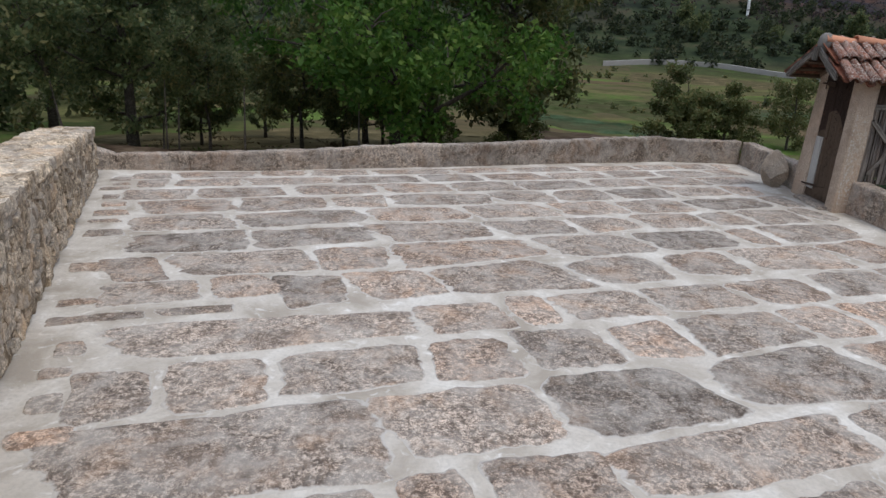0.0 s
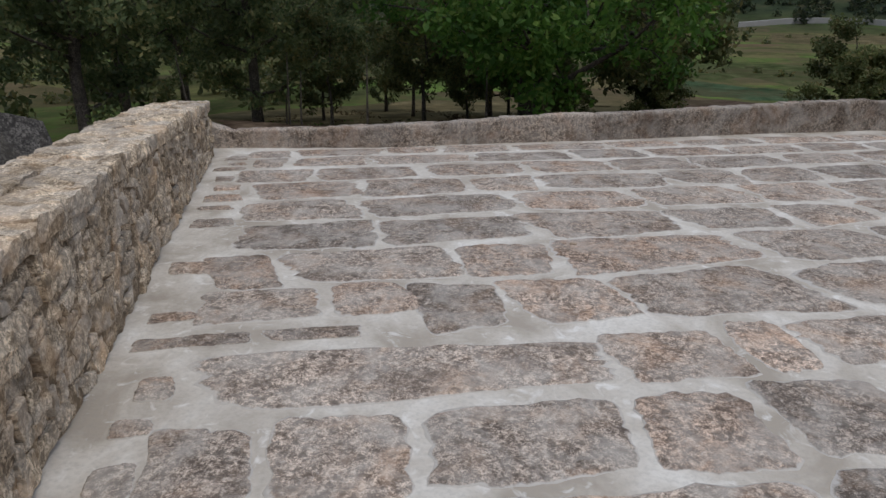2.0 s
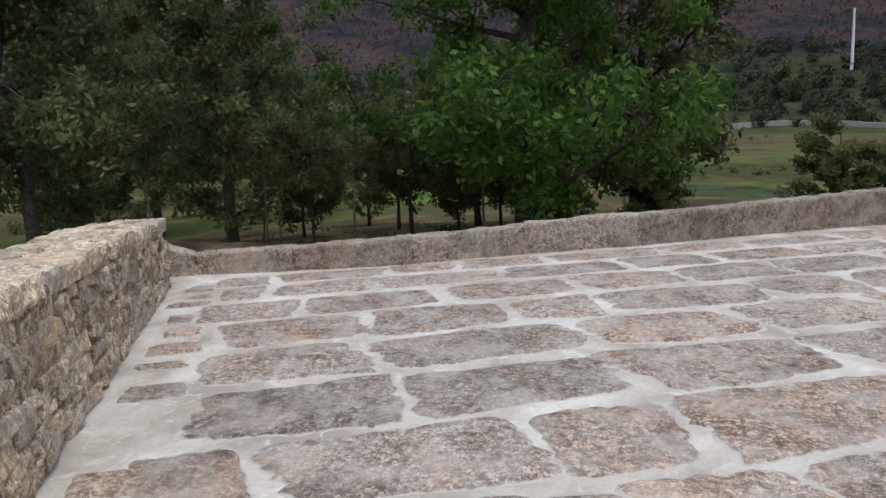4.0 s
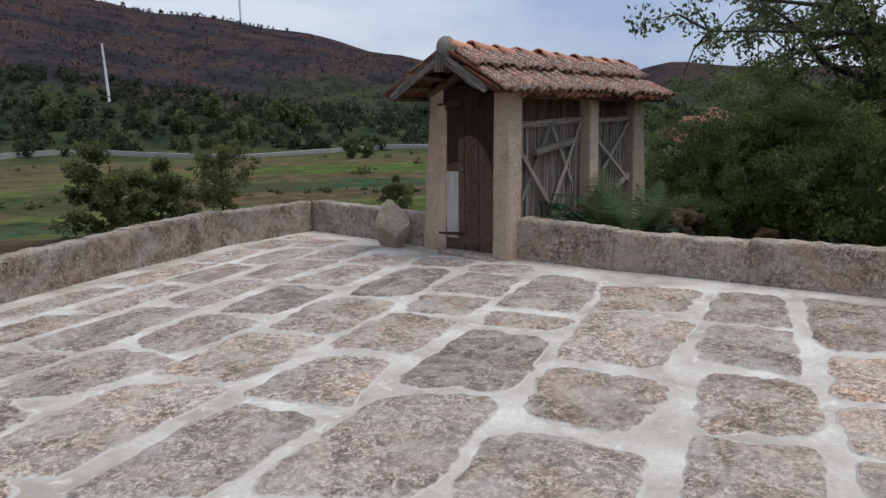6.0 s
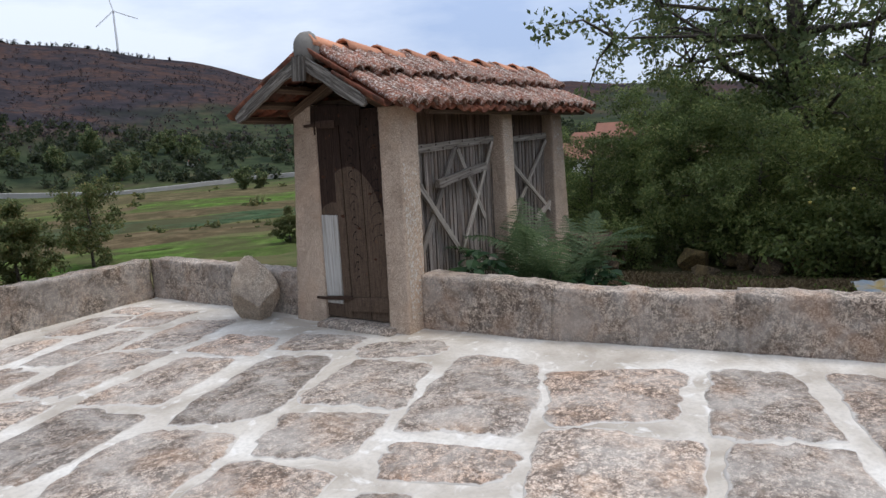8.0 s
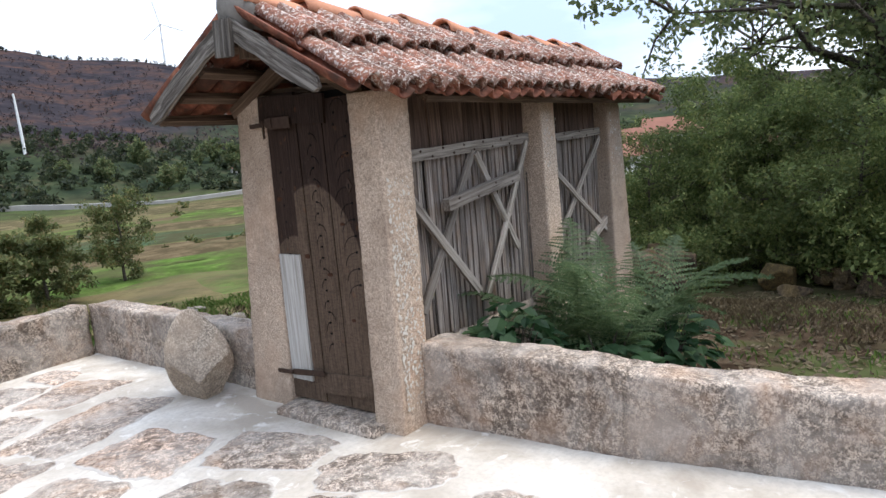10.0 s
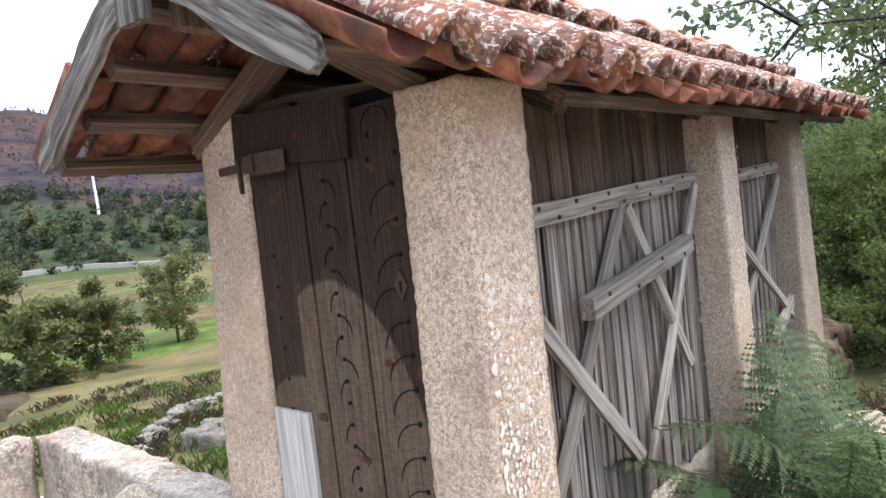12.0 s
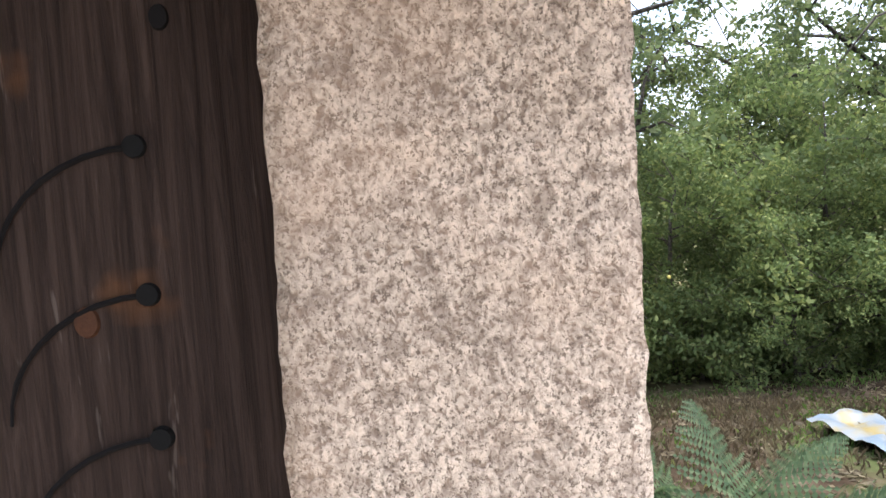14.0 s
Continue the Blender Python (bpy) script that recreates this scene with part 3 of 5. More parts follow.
PAR_BACK = thing("wall_back", "low granite parapet of long rough kerb stones", "parapet", kind="structure")
kerb_run(PAR_BACK, [(-5.0, 8.38), (-4.55, 8.53), (-3.6, 8.76), (-2.46, 9.12), (-1.32, 9.68), (-0.14, 10.14), (1.0, 10.69), (2.4, 11.33), (3.63, 11.86), (5.02, 12.06)], (0.40, 0.2, 0.24, 0.285, 0.315, 0.345, 0.37, 0.40, 0.42, 0.41), 0.2, 1)
PAR_SIDE = thing("wall_side", "low granite parapet joining the granary", "parapet", kind="structure")
kerb_run(PAR_SIDE, [(5.05, 12.1), (5.14, 10.95), (5.20, 9.9)], (0.41, 0.40, 0.38), 0.2, 2)
PAR_RIGHT = thing("wall_right", "low granite parapet beside the granary", "parapet", kind="structure")
kerb_run(PAR_RIGHT, [(5.34, 8.74), (5.50, 7.7), (5.78, 6.55), (6.06, 5.3), (6.4, 3.8), (6.75, 2.3), (7.1, 0.7), (7.4, -0.8), (7.7, -2.3)], (0.42, 0.385, 0.37, 0.37, 0.38, 0.38, 0.38, 0.38, 0.38), 0.22, 3)


# ---- the rubble wall ----
WALL = thing("wall_left", "thick rubble wall of ochre granite with earth mortar", "wall", kind="structure")


def build_rubble_wall():
    a, b = Vector((left_line(-3), -3, 0)), Vector((left_line(8.15), 8.15, 0))
    d = (b - a).normalized()
    out = Vector((-d.y, d.x, 0))
    length, thick = (b - a).length, 0.62
    frame_m = Matrix((d, out, Vector((0, 0, 1)))).transposed().to_4x4()
    frame_m.translation = a

    def top(u):
        return float(np.interp(-3 + u * d.y, (3.0, 5.5, 7.0, 8.2), (0.94, 0.82, 0.72, 0.62)))

    bm = block((length, thick, 1.0), (230, 12, 26), 0.03, 5.0, 0.03, 5)
    for v in bm.verts:
        u, t = v.co.x + length / 2, v.co.z + 0.5
        v.co = Vector((u, v.co.y + thick / 2 + 0.004, -0.3 + t * (top(u) + 0.3)))
        v.co += Vector(noise.noise_vector(v.co * 16)) * 0.016 + Vector(noise.noise_vector(v.co * 2.3)) * 0.03
    part("core", bm, M_EARTH, WALL, smooth=True).matrix_basis = frame_m
    rnd = random.Random(4)
    rows = [0.0]
    while rows[-1] < 0.80:
        rows.append(rows[-1] + rnd.uniform(0.11, 0.19))
    for f0, f1 in zip(rows, rows[1:]):
        u = 4.0 + rnd.uniform(0, 0.2)
        while u < length - 0.12:
            w = rnd.uniform(0.11, 0.40) if rnd.random() < 0.8 else rnd.uniform(0.07, 0.12)
            z0, z1 = f0 * top(u), min(f1, 0.86) * top(u)
            h = (z1 - z0) * rnd.uniform(0.75, 1.2)
            bm = block((w * rnd.uniform(0.84, 1.0), 0.13, h), (10, 2, 7), 0.012 + 0.04 * h, 8, 0.018, u * 3.1 + f0)
            bm.transform(Matrix.Translation((u + w / 2, 0.052 + rnd.uniform(-0.012, 0.016), (z0 + z1) / 2 + rnd.uniform(-0.02, 0.02))) @ Matrix.Rotation(rnd.uniform(-0.3, 0.3), 4, "Y") @ Matrix.Rotation(rnd.uniform(-0.12, 0.12), 4, "Z") @ Matrix.Rotation(rnd.uniform(-0.15, 0.15), 4, "X"))
            part("rubble_stone", bm, M_RUBBLE, WALL).matrix_basis = frame_m
            u += w
    u = 4.0
    while u < length - 0.1:
        w = min(rnd.uniform(0.3, 0.85), length + 0.02 - u)
        for k, (o0, o1) in enumerate(((-0.02, 0.33), (0.32, 0.63))):
            bm = block((w + 0.01, o1 - o0, 0.12), (14, 8, 4), 0.028, 7, 0.02, u * 1.7 + k)
            bm.transform(Matrix.Translation((u + w / 2, (o0 + o1) / 2, top(u + w / 2) - 0.045 + rnd.uniform(-0.012, 0.014))) @ Matrix.Rotation(0.055, 4, "Y"))
            part("cap_stone", bm, M_RUBBLE, WALL).matrix_basis = frame_m
        u += w


build_rubble_wall()


# ---- the granary ----
GRANARY = thing("granary", "small wooden maize granary with granite posts and clay tiles", "granary", at=Matrix.Translation((5.17, 8.9, 0)) @ Matrix.Rotation(radians(4.5), 4, "Z") @ Matrix.Translation((-5.17, -8.9, 0)))


def post(x0, x1, y0, y1, z0, z1, flare, seed):
    """A hewn granite post; flare widens the foot: (-x, +x, -y, +y)."""
    bm = block((x1 - x0, y1 - y0, z1 - z0), (12, 12, 150), 0.0042, 42, 0.008, seed)
    fx0, fx1, fy0, fy1 = flare
    for v in bm.verts:
        t = 1 - min(1, max(0, v.co.z / (z1 - z0) + 0.5))
        v.co.x += t * (fx1 if v.co.x > 0 else -fx0)
        v.co.y += t * (fy1 if v.co.y > 0 else -fy0)
    bm.transform(Matrix.Translation(((x0 + x1) / 2, (y0 + y1) / 2, (z0 + z1) / 2)))
    part("post", bm, M_POST, GRANARY, smooth=True)


post(5.205, 5.42, 9.56, 9.79, -0.1, 1.765, (0.02, 0.0, -0.04, 0.15), 1)
post(5.158, 5.395, 8.711, 8.899, -0.1, 1.70, (0.02, -0.02, -0.012, 0.012), 2)
post(6.91, 7.11, 8.79, 9.02, -0.5, 1.68, (0.0, 0.02, 0.03, 0.0), 3)
post(8.13, 8.38, 8.82, 9.05, -0.5, 1.70, (0.02, 0.20, 0.03, 0.0), 4)
post(8.13, 8.38, 9.52, 9.74, -0.5, 1.74, (0.02, 0.05, 0.0, 0.04), 5)
post(6.91, 7.11, 9.52, 9.74, -0.5, 1.74, (0, 0, 0, 0.03), 6)


def lichen_crust(x0, x1, y, z0, z1, count, seed):
    """Small pale crusts on the face of a post, thickest at its corner."""
    rnd, bm = random.Random(seed), bmesh.new()
    for _ in range(count):
        x, z = x0 + (x1 - x0) * rnd.random() ** 1.6, rnd.uniform(z0, z1)
        r, n, turn = rnd.uniform(0.0022, 0.008) * (1.4 if rnd.random() < 0.2 else 1), 7, rnd.uniform(0, 6)
        rim = []
        for i in range(n):
            a, q = turn + 2 * math.pi * i / n, r * rnd.uniform(0.6, 1.2)
            rim.append(bm.verts.new((x + q * math.cos(a), y + 0.002, z + 1.3 * q * math.sin(a))))
        peak = bm.verts.new((x, y - rnd.uniform(0.0006, 0.0016), z))
        for i in range(n):
            bm.faces.new((rim[i], rim[(i + 1) % n], peak))
    tagged(part("lichen", bm, M_LICHEN, GRANARY, "pale grey lichen crust", smooth=True), kind="stuff")


M_LICHEN = plain("lichen", (0.54, 0.50, 0.43), 0.95, 0, 0.2, 150)
lichen_crust(5.178, 5.36, 8.712, 0.12, 1.28, 520, 1)
lichen_crust(6.92, 7.12, 8.783, 0.4, 1.55, 160, 2)
lichen_crust(8.16, 8.40, 8.81, 0.3, 1.6, 200, 3)


def planks(name, mat, owner, along, at, start, stop, z0, z1, width, thick, seed, skip=0.0, ragged=0.02):
    """Upright boards along x or y from start to stop."""
    rnd = random.Random(seed)
    u = start
    while u < stop - 0.015:
        w = min(width * rnd.uniform(0.6, 1.4), stop - u)
        g = rnd.uniform(0.002, 0.012) + skip
        lo, hi = z0 + rnd.uniform(-ragged, ragged), z1
        off = at + rnd.uniform(-0.009, 0.009)
        a = (u + w / 2, off) if along == "x" else (off, u + w / 2)
        lean = rnd.uniform(-0.012, 0.012)
        b = (a[0] + lean, a[1]) if along == "x" else (a[0], a[1] + lean)
        part(name, bar((*a, lo), (*b, hi), w - g, thick, (0, 1, 0) if along == "x" else (1, 0, 0), 0.003, u, 8, 0.003), mat, owner)
        u += w


# side walls: narrow grey slats below, wider sheltered boards above
for x0, x1, s in ((5.40, 6.92, 1), (7.10, 8.15, 2)):
    planks("slat", M_GREY, GRANARY, "x", 8.935, x0, x1, 0.30, 1.41, 0.05, 0.016, s, 0.006)
    planks("board", M_BROWN, GRANARY, "x", 8.945, x0, x1, 1.385, 1.72, 0.10, 0.02, s + 5)
    planks("board", M_GREY, GRANARY, "x", 9.65, x0, x1, 0.33, 1.74, 0.105, 0.02, s + 9)
planks("board", M_BROWN, GRANARY, "y", 8.3, 8.95, 9.66, 0.33, 1.76, 0.11, 0.02, 21)
part("sill", block((2.9, 0.8, 0.84), (24, 8, 8), 0.012, 5, 0.02, 3, Matrix.Translation((6.9, 9.31, -0.12))), M_KERB, GRANARY, smooth=True)
part("threshold", block((0.42, 0.75, 0.14), (8, 14, 4), 0.006, 6, 0.02, 4, Matrix.Translation((5.26, 9.22, -0.025))), M_KERB, GRANARY, smooth=True)


def batten(a, b, width, thick, seed=0, name="batten", nails=0):
    ob = part(name, bar(a, b, width, thick, (0, 1, 0), 0.003, seed, 10, 0.004), M_GREYX, GRANARY)
    for k in range(nails):
        p = Vector(a).lerp(Vector(b), (k + 0.5) / nails) + Vector((0, -thick / 2 - 0.001, 0.018 * (-1) ** k))
        bm = bmesh.new()
        bmesh.ops.create_cone(bm, cap_ends=True, segments=8, radius1=0.008, radius2=0.006, depth=0.005, matrix=Matrix.Translation(p) @ Matrix.Rotation(radians(90), 4, "X"))
        part("nail", bm, M_IRON, ob)
    return ob


batten((5.42, 8.905, 1.365), (6.91, 8.905, 1.425), 0.068, 0.03, 1, nails=14)
batten((6.21, 8.90, 1.37), (5.60, 8.90, 0.50), 0.05, 0.022, 2, "brace")
batten((6.22, 8.885, 1.36), (6.66, 8.885, 0.70), 0.045, 0.022, 3, "brace")
batten((5.50, 8.882, 1.20), (6.16, 8.882, 0.50), 0.055, 0.024, 4, "brace")
batten((6.86, 8.885, 1.40), (6.24, 8.885, 0.45), 0.045, 0.022, 5, "brace")
batten((5.82, 8.845, 1.08), (6.64, 8.85, 1.185), 0.07, 0.05, 6, "rail", 4)
batten((7.12, 8.905, 1.40), (8.2, 8.905, 1.435), 0.062, 0.03, 7, nails=8)
batten((8.10, 8.89, 1.38), (7.10, 8.89, 0.50), 0.045, 0.022, 8, "brace")
batten((7.12, 8.872, 1.24), (8.14, 8.872, 0.60), 0.045, 0.022, 9, "brace")
batten((7.75, 8.87, 0.55), (8.14, 8.87, 0.70), 0.06, 0.03, 10, "rail")

# door: boards, lock plate, hinges, black discs for shade in drilled holes, scored arcs
DX = 5.212
# Black sheet behind the planks paints the dark seen through their gaps.
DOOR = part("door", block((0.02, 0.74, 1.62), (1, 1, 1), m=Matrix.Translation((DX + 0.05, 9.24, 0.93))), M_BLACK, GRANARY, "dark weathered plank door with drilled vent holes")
for k, (y0, y1) in enumerate(((8.84, 9.140), (9.143, 9.331), (9.334, 9.62))):
    part("plank", bar((DX + 0.016, (y0 + y1) / 2, 0.055), (DX + 0.016, (y0 + y1) / 2, 1.70 + 0.03 * k), y1 - y0 - 0.004, 0.03, (1, 0, 0), 0.0025, k, 14, 0.004), M_DOOR, DOOR)
part("top_board", bar((DX - 0.008, 9.104, 1.652), (DX - 0.008, 9.60, 1.688), 0.15, 0.02, (1, 0, 0), 0.002, 5, 8, 0.004), M_DOOR, DOOR)
part("bare_board", bar((DX - 0.006, 9.50, 0.17), (DX - 0.006, 9.495, 0.895), 0.165, 0.016, (1, 0, 0), 0.002, 6, 8, 0.003), M_WHITEBOARD, DOOR, "bare pale grey patch board")
part("bottom_board", bar((DX - 0.006, 8.90, 0.20), (DX - 0.006, 9.36, 0.17), 0.12, 0.016, (1, 0, 0), 0.002, 7, 8, 0.003), M_DOOR, DOOR)


def disc(name, y, z, ry, rz, mat, depth=0.006, x=DX, owner=None):
    bm = bmesh.new()
    bmesh.ops.create_cone(bm, cap_ends=True, segments=14, radius1=1, radius2=0.85, depth=1, matrix=Matrix.Translation((x, y, z)) @ Matrix.Diagonal((depth, ry, rz, 1)) @ Matrix.Rotation(radians(-90), 4, "Y"))
    return part(name, bm, mat, owner or DOOR)


def scored_arc(y, z, dy, dz):
    bm = bmesh.new()
    pts = [Vector((DX - 0.0005, y + dy * math.sin(a) ** 1.0, z + dz * (1 - math.cos(a)))) for a in (radians(t) for t in range(0, 91, 10))]
    tube(bm, pts, [0.0019] * 5 + [0.0016] * 3 + [0.001] * 2, 5)
    part("scored_arc", bm, M_CUT, DOOR)


# Holes are not cut: black discs on the boards carry their shade.
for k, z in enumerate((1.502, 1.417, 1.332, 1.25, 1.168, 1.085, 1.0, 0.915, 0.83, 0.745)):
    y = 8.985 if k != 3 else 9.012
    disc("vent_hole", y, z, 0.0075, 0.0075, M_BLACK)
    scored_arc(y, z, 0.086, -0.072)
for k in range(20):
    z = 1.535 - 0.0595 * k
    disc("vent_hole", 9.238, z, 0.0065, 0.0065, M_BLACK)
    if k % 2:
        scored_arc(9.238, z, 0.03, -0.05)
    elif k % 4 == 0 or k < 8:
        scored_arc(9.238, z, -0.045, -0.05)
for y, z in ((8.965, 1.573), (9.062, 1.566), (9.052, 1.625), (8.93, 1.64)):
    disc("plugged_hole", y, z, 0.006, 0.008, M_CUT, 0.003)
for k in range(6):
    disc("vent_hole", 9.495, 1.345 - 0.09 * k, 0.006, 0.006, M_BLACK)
for y, z in ((9.02, 1.69), (9.245, 1.70), (9.455, 1.735)):
    scored_arc(y, z, 0.05, -0.05)
    scored_arc(y, z, -0.045, -0.04)
for y, z, a, b in ((9.53, 1.2, 0.024, 0.013), (9.305, 1.665, 0.010, 0.015), (9.07, 1.06, 0.017, 0.009), (9.215, 1.262, 0.009, 0.009), (9.022, 1.403, 0.008, 0.010), (9.2, 0.79, 0.02, 0.011), (9.06, 0.55, 0.016, 0.010), (9.36, 0.885, 0.02, 0.014)):
    disc("knot", y, z, a, b, M_KNOT, 0.003, DX - (0.018 if z > 1.6 else 0))
bm = bmesh.new()
bmesh.ops.create_cone(bm, cap_ends=True, segments=4, radius1=1, radius2=0.93, depth=1, matrix=Matrix.Translation((DX - 0.002, 8.993, 1.257)) @ Matrix.Diagonal((0.004, 0.024, 0.040, 1)) @ Matrix.Rotation(radians(-90), 4, "Y"))
PLATE = part("lock_plate", bm, M_IRON, DOOR, "rusty diamond iron lock plate")
# The keyhole's dark is likewise a black disc and slot on the plate.
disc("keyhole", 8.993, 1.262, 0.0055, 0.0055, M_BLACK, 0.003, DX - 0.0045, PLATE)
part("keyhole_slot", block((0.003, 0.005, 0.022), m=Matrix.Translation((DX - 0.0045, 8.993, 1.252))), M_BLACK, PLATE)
HINGE = part("hinge", bar((5.178, 9.34, 1.605), (5.178, 9.51, 1.608), 0.062, 0.006, (1, 0, 0), 0.001, 1, 6, 0.003), M_IRON, DOOR, "rusty forged iron hinge")
part("pintle", bar((5.178, 9.49, 1.608), (5.178, 9.66, 1.605), 0.026, 0.012, (1, 0, 0), 0.001, 2, 4, 0.004), M_IRON, HINGE)
part("hinge_pin", bar((5.170, 9.545, 1.53), (5.170, 9.545, 1.63), 0.012, 0.014, (1, 0, 0), 0.001, 3, 4, 0.004), M_IRON, HINGE)
part("hinge_eye", bar((5.170, 9.50, 1.585), (5.170, 9.50, 1.635), 0.05, 0.008, (1, 0, 0), 0.001, 3, 4, 0.004), M_IRON, HINGE)
LOW = part("hinge", bar((5.186, 9.30, 0.235), (5.186, 9.56, 0.215), 0.035, 0.006, (1, 0, 0), 0.001, 4, 6, 0.003), M_IRON, DOOR, "rusty forged iron hinge")
part("pintle", bar((5.180, 9.55, 0.215), (5.180, 9.68, 0.212), 0.024, 0.012, (1, 0, 0), 0.001, 5, 4, 0.004), M_IRON, LOW)

# roof: purlins, rafters, barge boards and tiles
RIDGE_Y, RIDGE_Z = 9.3, 2.05
EAVES = {-1: (8.625, 1.662), 1: (10.08, 1.675)}
ROOF = part("roof", block((3.9, 0.06, 0.09), (20, 2, 2), 0.006, 3, 0.01, 2, Matrix.Translation((6.85, RIDGE_Y, RIDGE_Z - 0.10))), M_BEAM, GRANARY, "old tiled roof on rough timbers")
M_BARGE = timber("grey_barge_board", ((0.04, 0.033, 0.027), (0.15, 0.131, 0.112), (0.34, 0.31, 0.27)), "z")
M_BED = plain("ridge_mortar", (0.20, 0.185, 0.165), 0.95, 0, 0.35, 30)


def slope_point(side, x, t, lift=0.0):
    """A point of the roof's slope; t runs from the ridge (0) to the eave (1)."""
    y1, z1 = EAVES[side]
    n = Vector((0, side * (RIDGE_Z - z1), abs(y1 - RIDGE_Y))).normalized()
    return Vector((x, RIDGE_Y + (y1 - RIDGE_Y) * t, RIDGE_Z + (z1 - RIDGE_Z) * t)) + n * lift


def slope_bar(name, side, a, b, width, thick, mat, seed):
    n = slope_point(side, 0, 0.5, 1) - slope_point(side, 0, 0.5)
    part(name, bar(a, b, width, thick, n, 0.006, seed, 10, 0.006), mat, ROOF)


for side in (-1, 1):
    for k, t in enumerate((0.15, 0.42, 0.68, 0.95)):
        slope_bar("purlin", side, slope_point(side, 4.88 if t < 0.9 or side > 0 else 5.46, t, -0.02), slope_point(side, 8.66, t, -0.02), 0.06, 0.04, M_BEAM, k + side)
    for k in range(7):
        x = 5.24 + k * 0.56
        slope_bar("rafter", side, slope_point(side, x, 0.02, -0.09), slope_point(side, x, 0.74, -0.09), 0.08, 0.07, M_BEAM, k * side)
    board, board_pose = bar(slope_point(side, 4.83, 0.0, 0.0), slope_point(side, 4.83, 0.87 if side < 0 else 0.95, -0.02), 0.09, 0.028, (1, 0, 0), 0.012, 3 * side, 34, 0.004)
    end = max(v.co.z for v in board.verts)
    for v in board.verts:
        near_end = smooth((v.co.z - end + 0.14) / 0.14)
        v.co.z -= near_end * 0.07 * abs(noise.noise((v.co.x * 34, side * 3.1, 1)) + v.co.x * 8)
        v.co.x += 0.006 * noise.noise((v.co.z * 6, v.co.x * 20, side))
        v.co.x *= 1 - 0.25 * near_end
    part("barge_board", (board, board_pose), M_BARGE, ROOF)
part("eave_board", bar((5.41, 8.70, 1.694), (8.6, 8.70, 1.70), 0.03, 0.03, (0, 1, 0), 0.004, 17, 40, 0.005), M_GREY, ROOF)
part("lintel", bar((5.30, 8.72, 1.715), (5.30, 9.72, 1.775), 0.07, 0.07, (1, 0, 0), 0.006, 19, 14, 0.01), M_BEAM, GRANARY)
part("king_board", bar((4.805, RIDGE_Y + 0.01, 1.905), (4.805, RIDGE_Y, 2.08), 0.12, 0.03, (1, 0, 0), 0.006, 7, 6, 0.006), M_BARGE, ROOF)
part("ridge_bed", block((3.95, 0.17, 0.10), (60, 4, 3), 0.016, 9, 0.03, 8, Matrix.Translation((6.95, RIDGE_Y, RIDGE_Z + 0.055))), M_BED, ROOF, smooth=True)
bm = bmesh.new()
bmesh.ops.create_uvsphere(bm, u_segments=16, v_segments=10, radius=1)
for v in bm.verts:
    v.co = Vector((v.co.x * 0.09, v.co.y * 0.105, v.co.z * 0.125)) + Vector(noise.noise_vector(v.co * 3)) * 0.012
bm.transform(Matrix.Translation((4.90, RIDGE_Y, RIDGE_Z + 0.085)))
part("end_plug", bm, M_BED, ROOF, "grey mortar plug closing the ridge", smooth=True)


def tile_mesh(name, length, r0, r1, thick, span=170, sides=7, sag=False):
    """A half-round clay tile along -x: r0 at its low end, r1 at its high end."""
    bm, rings = bmesh.new(), []
    for i in range(4):
        t = i / 3
        r, ring = r0 + (r1 - r0) * t, []
        for inner in (0, 1):
            for s in range(sides + 1):
                a = radians(90 - span / 2 + span * s / sides) if not sag else radians(-90 - span / 2 + span * s / sides)
                q = r - thick * inner
                ring.append(bm.verts.new((length * (t - 0.5), q * math.cos(a), q * math.sin(a) + (r0 if sag else 0))))
        rings.append(ring)
    m = sides + 1
    for ra, rb in zip(rings, rings[1:]):
        for s in range(sides):
            bm.faces.new((ra[s], ra[s + 1], rb[s + 1], rb[s]))
            bm.faces.new((ra[m + s], rb[m + s], rb[m + s + 1], ra[m + s + 1]))
        bm.faces.new((ra[0], rb[0], rb[m], ra[m]))
        bm.faces.new((ra[m - 1], ra[2 * m - 1], rb[2 * m - 1], rb[m - 1]))
    for ring in (rings[0], rings[-1]):
        for s in range(sides):
            bm.faces.new((ring[s], ring[m + s], ring[m + s + 1], ring[s + 1]))
    bmesh.ops.recalc_face_normals(bm, faces=bm.faces)
    me = bpy.data.meshes.new(name)
    bm.to_mesh(me)
    bm.free()
    me.shade_smooth()
    me.materials.append({"ridge_tile": M_RIDGE, "channel_tile": M_UNDER}.get(name, M_TILE))
    return me


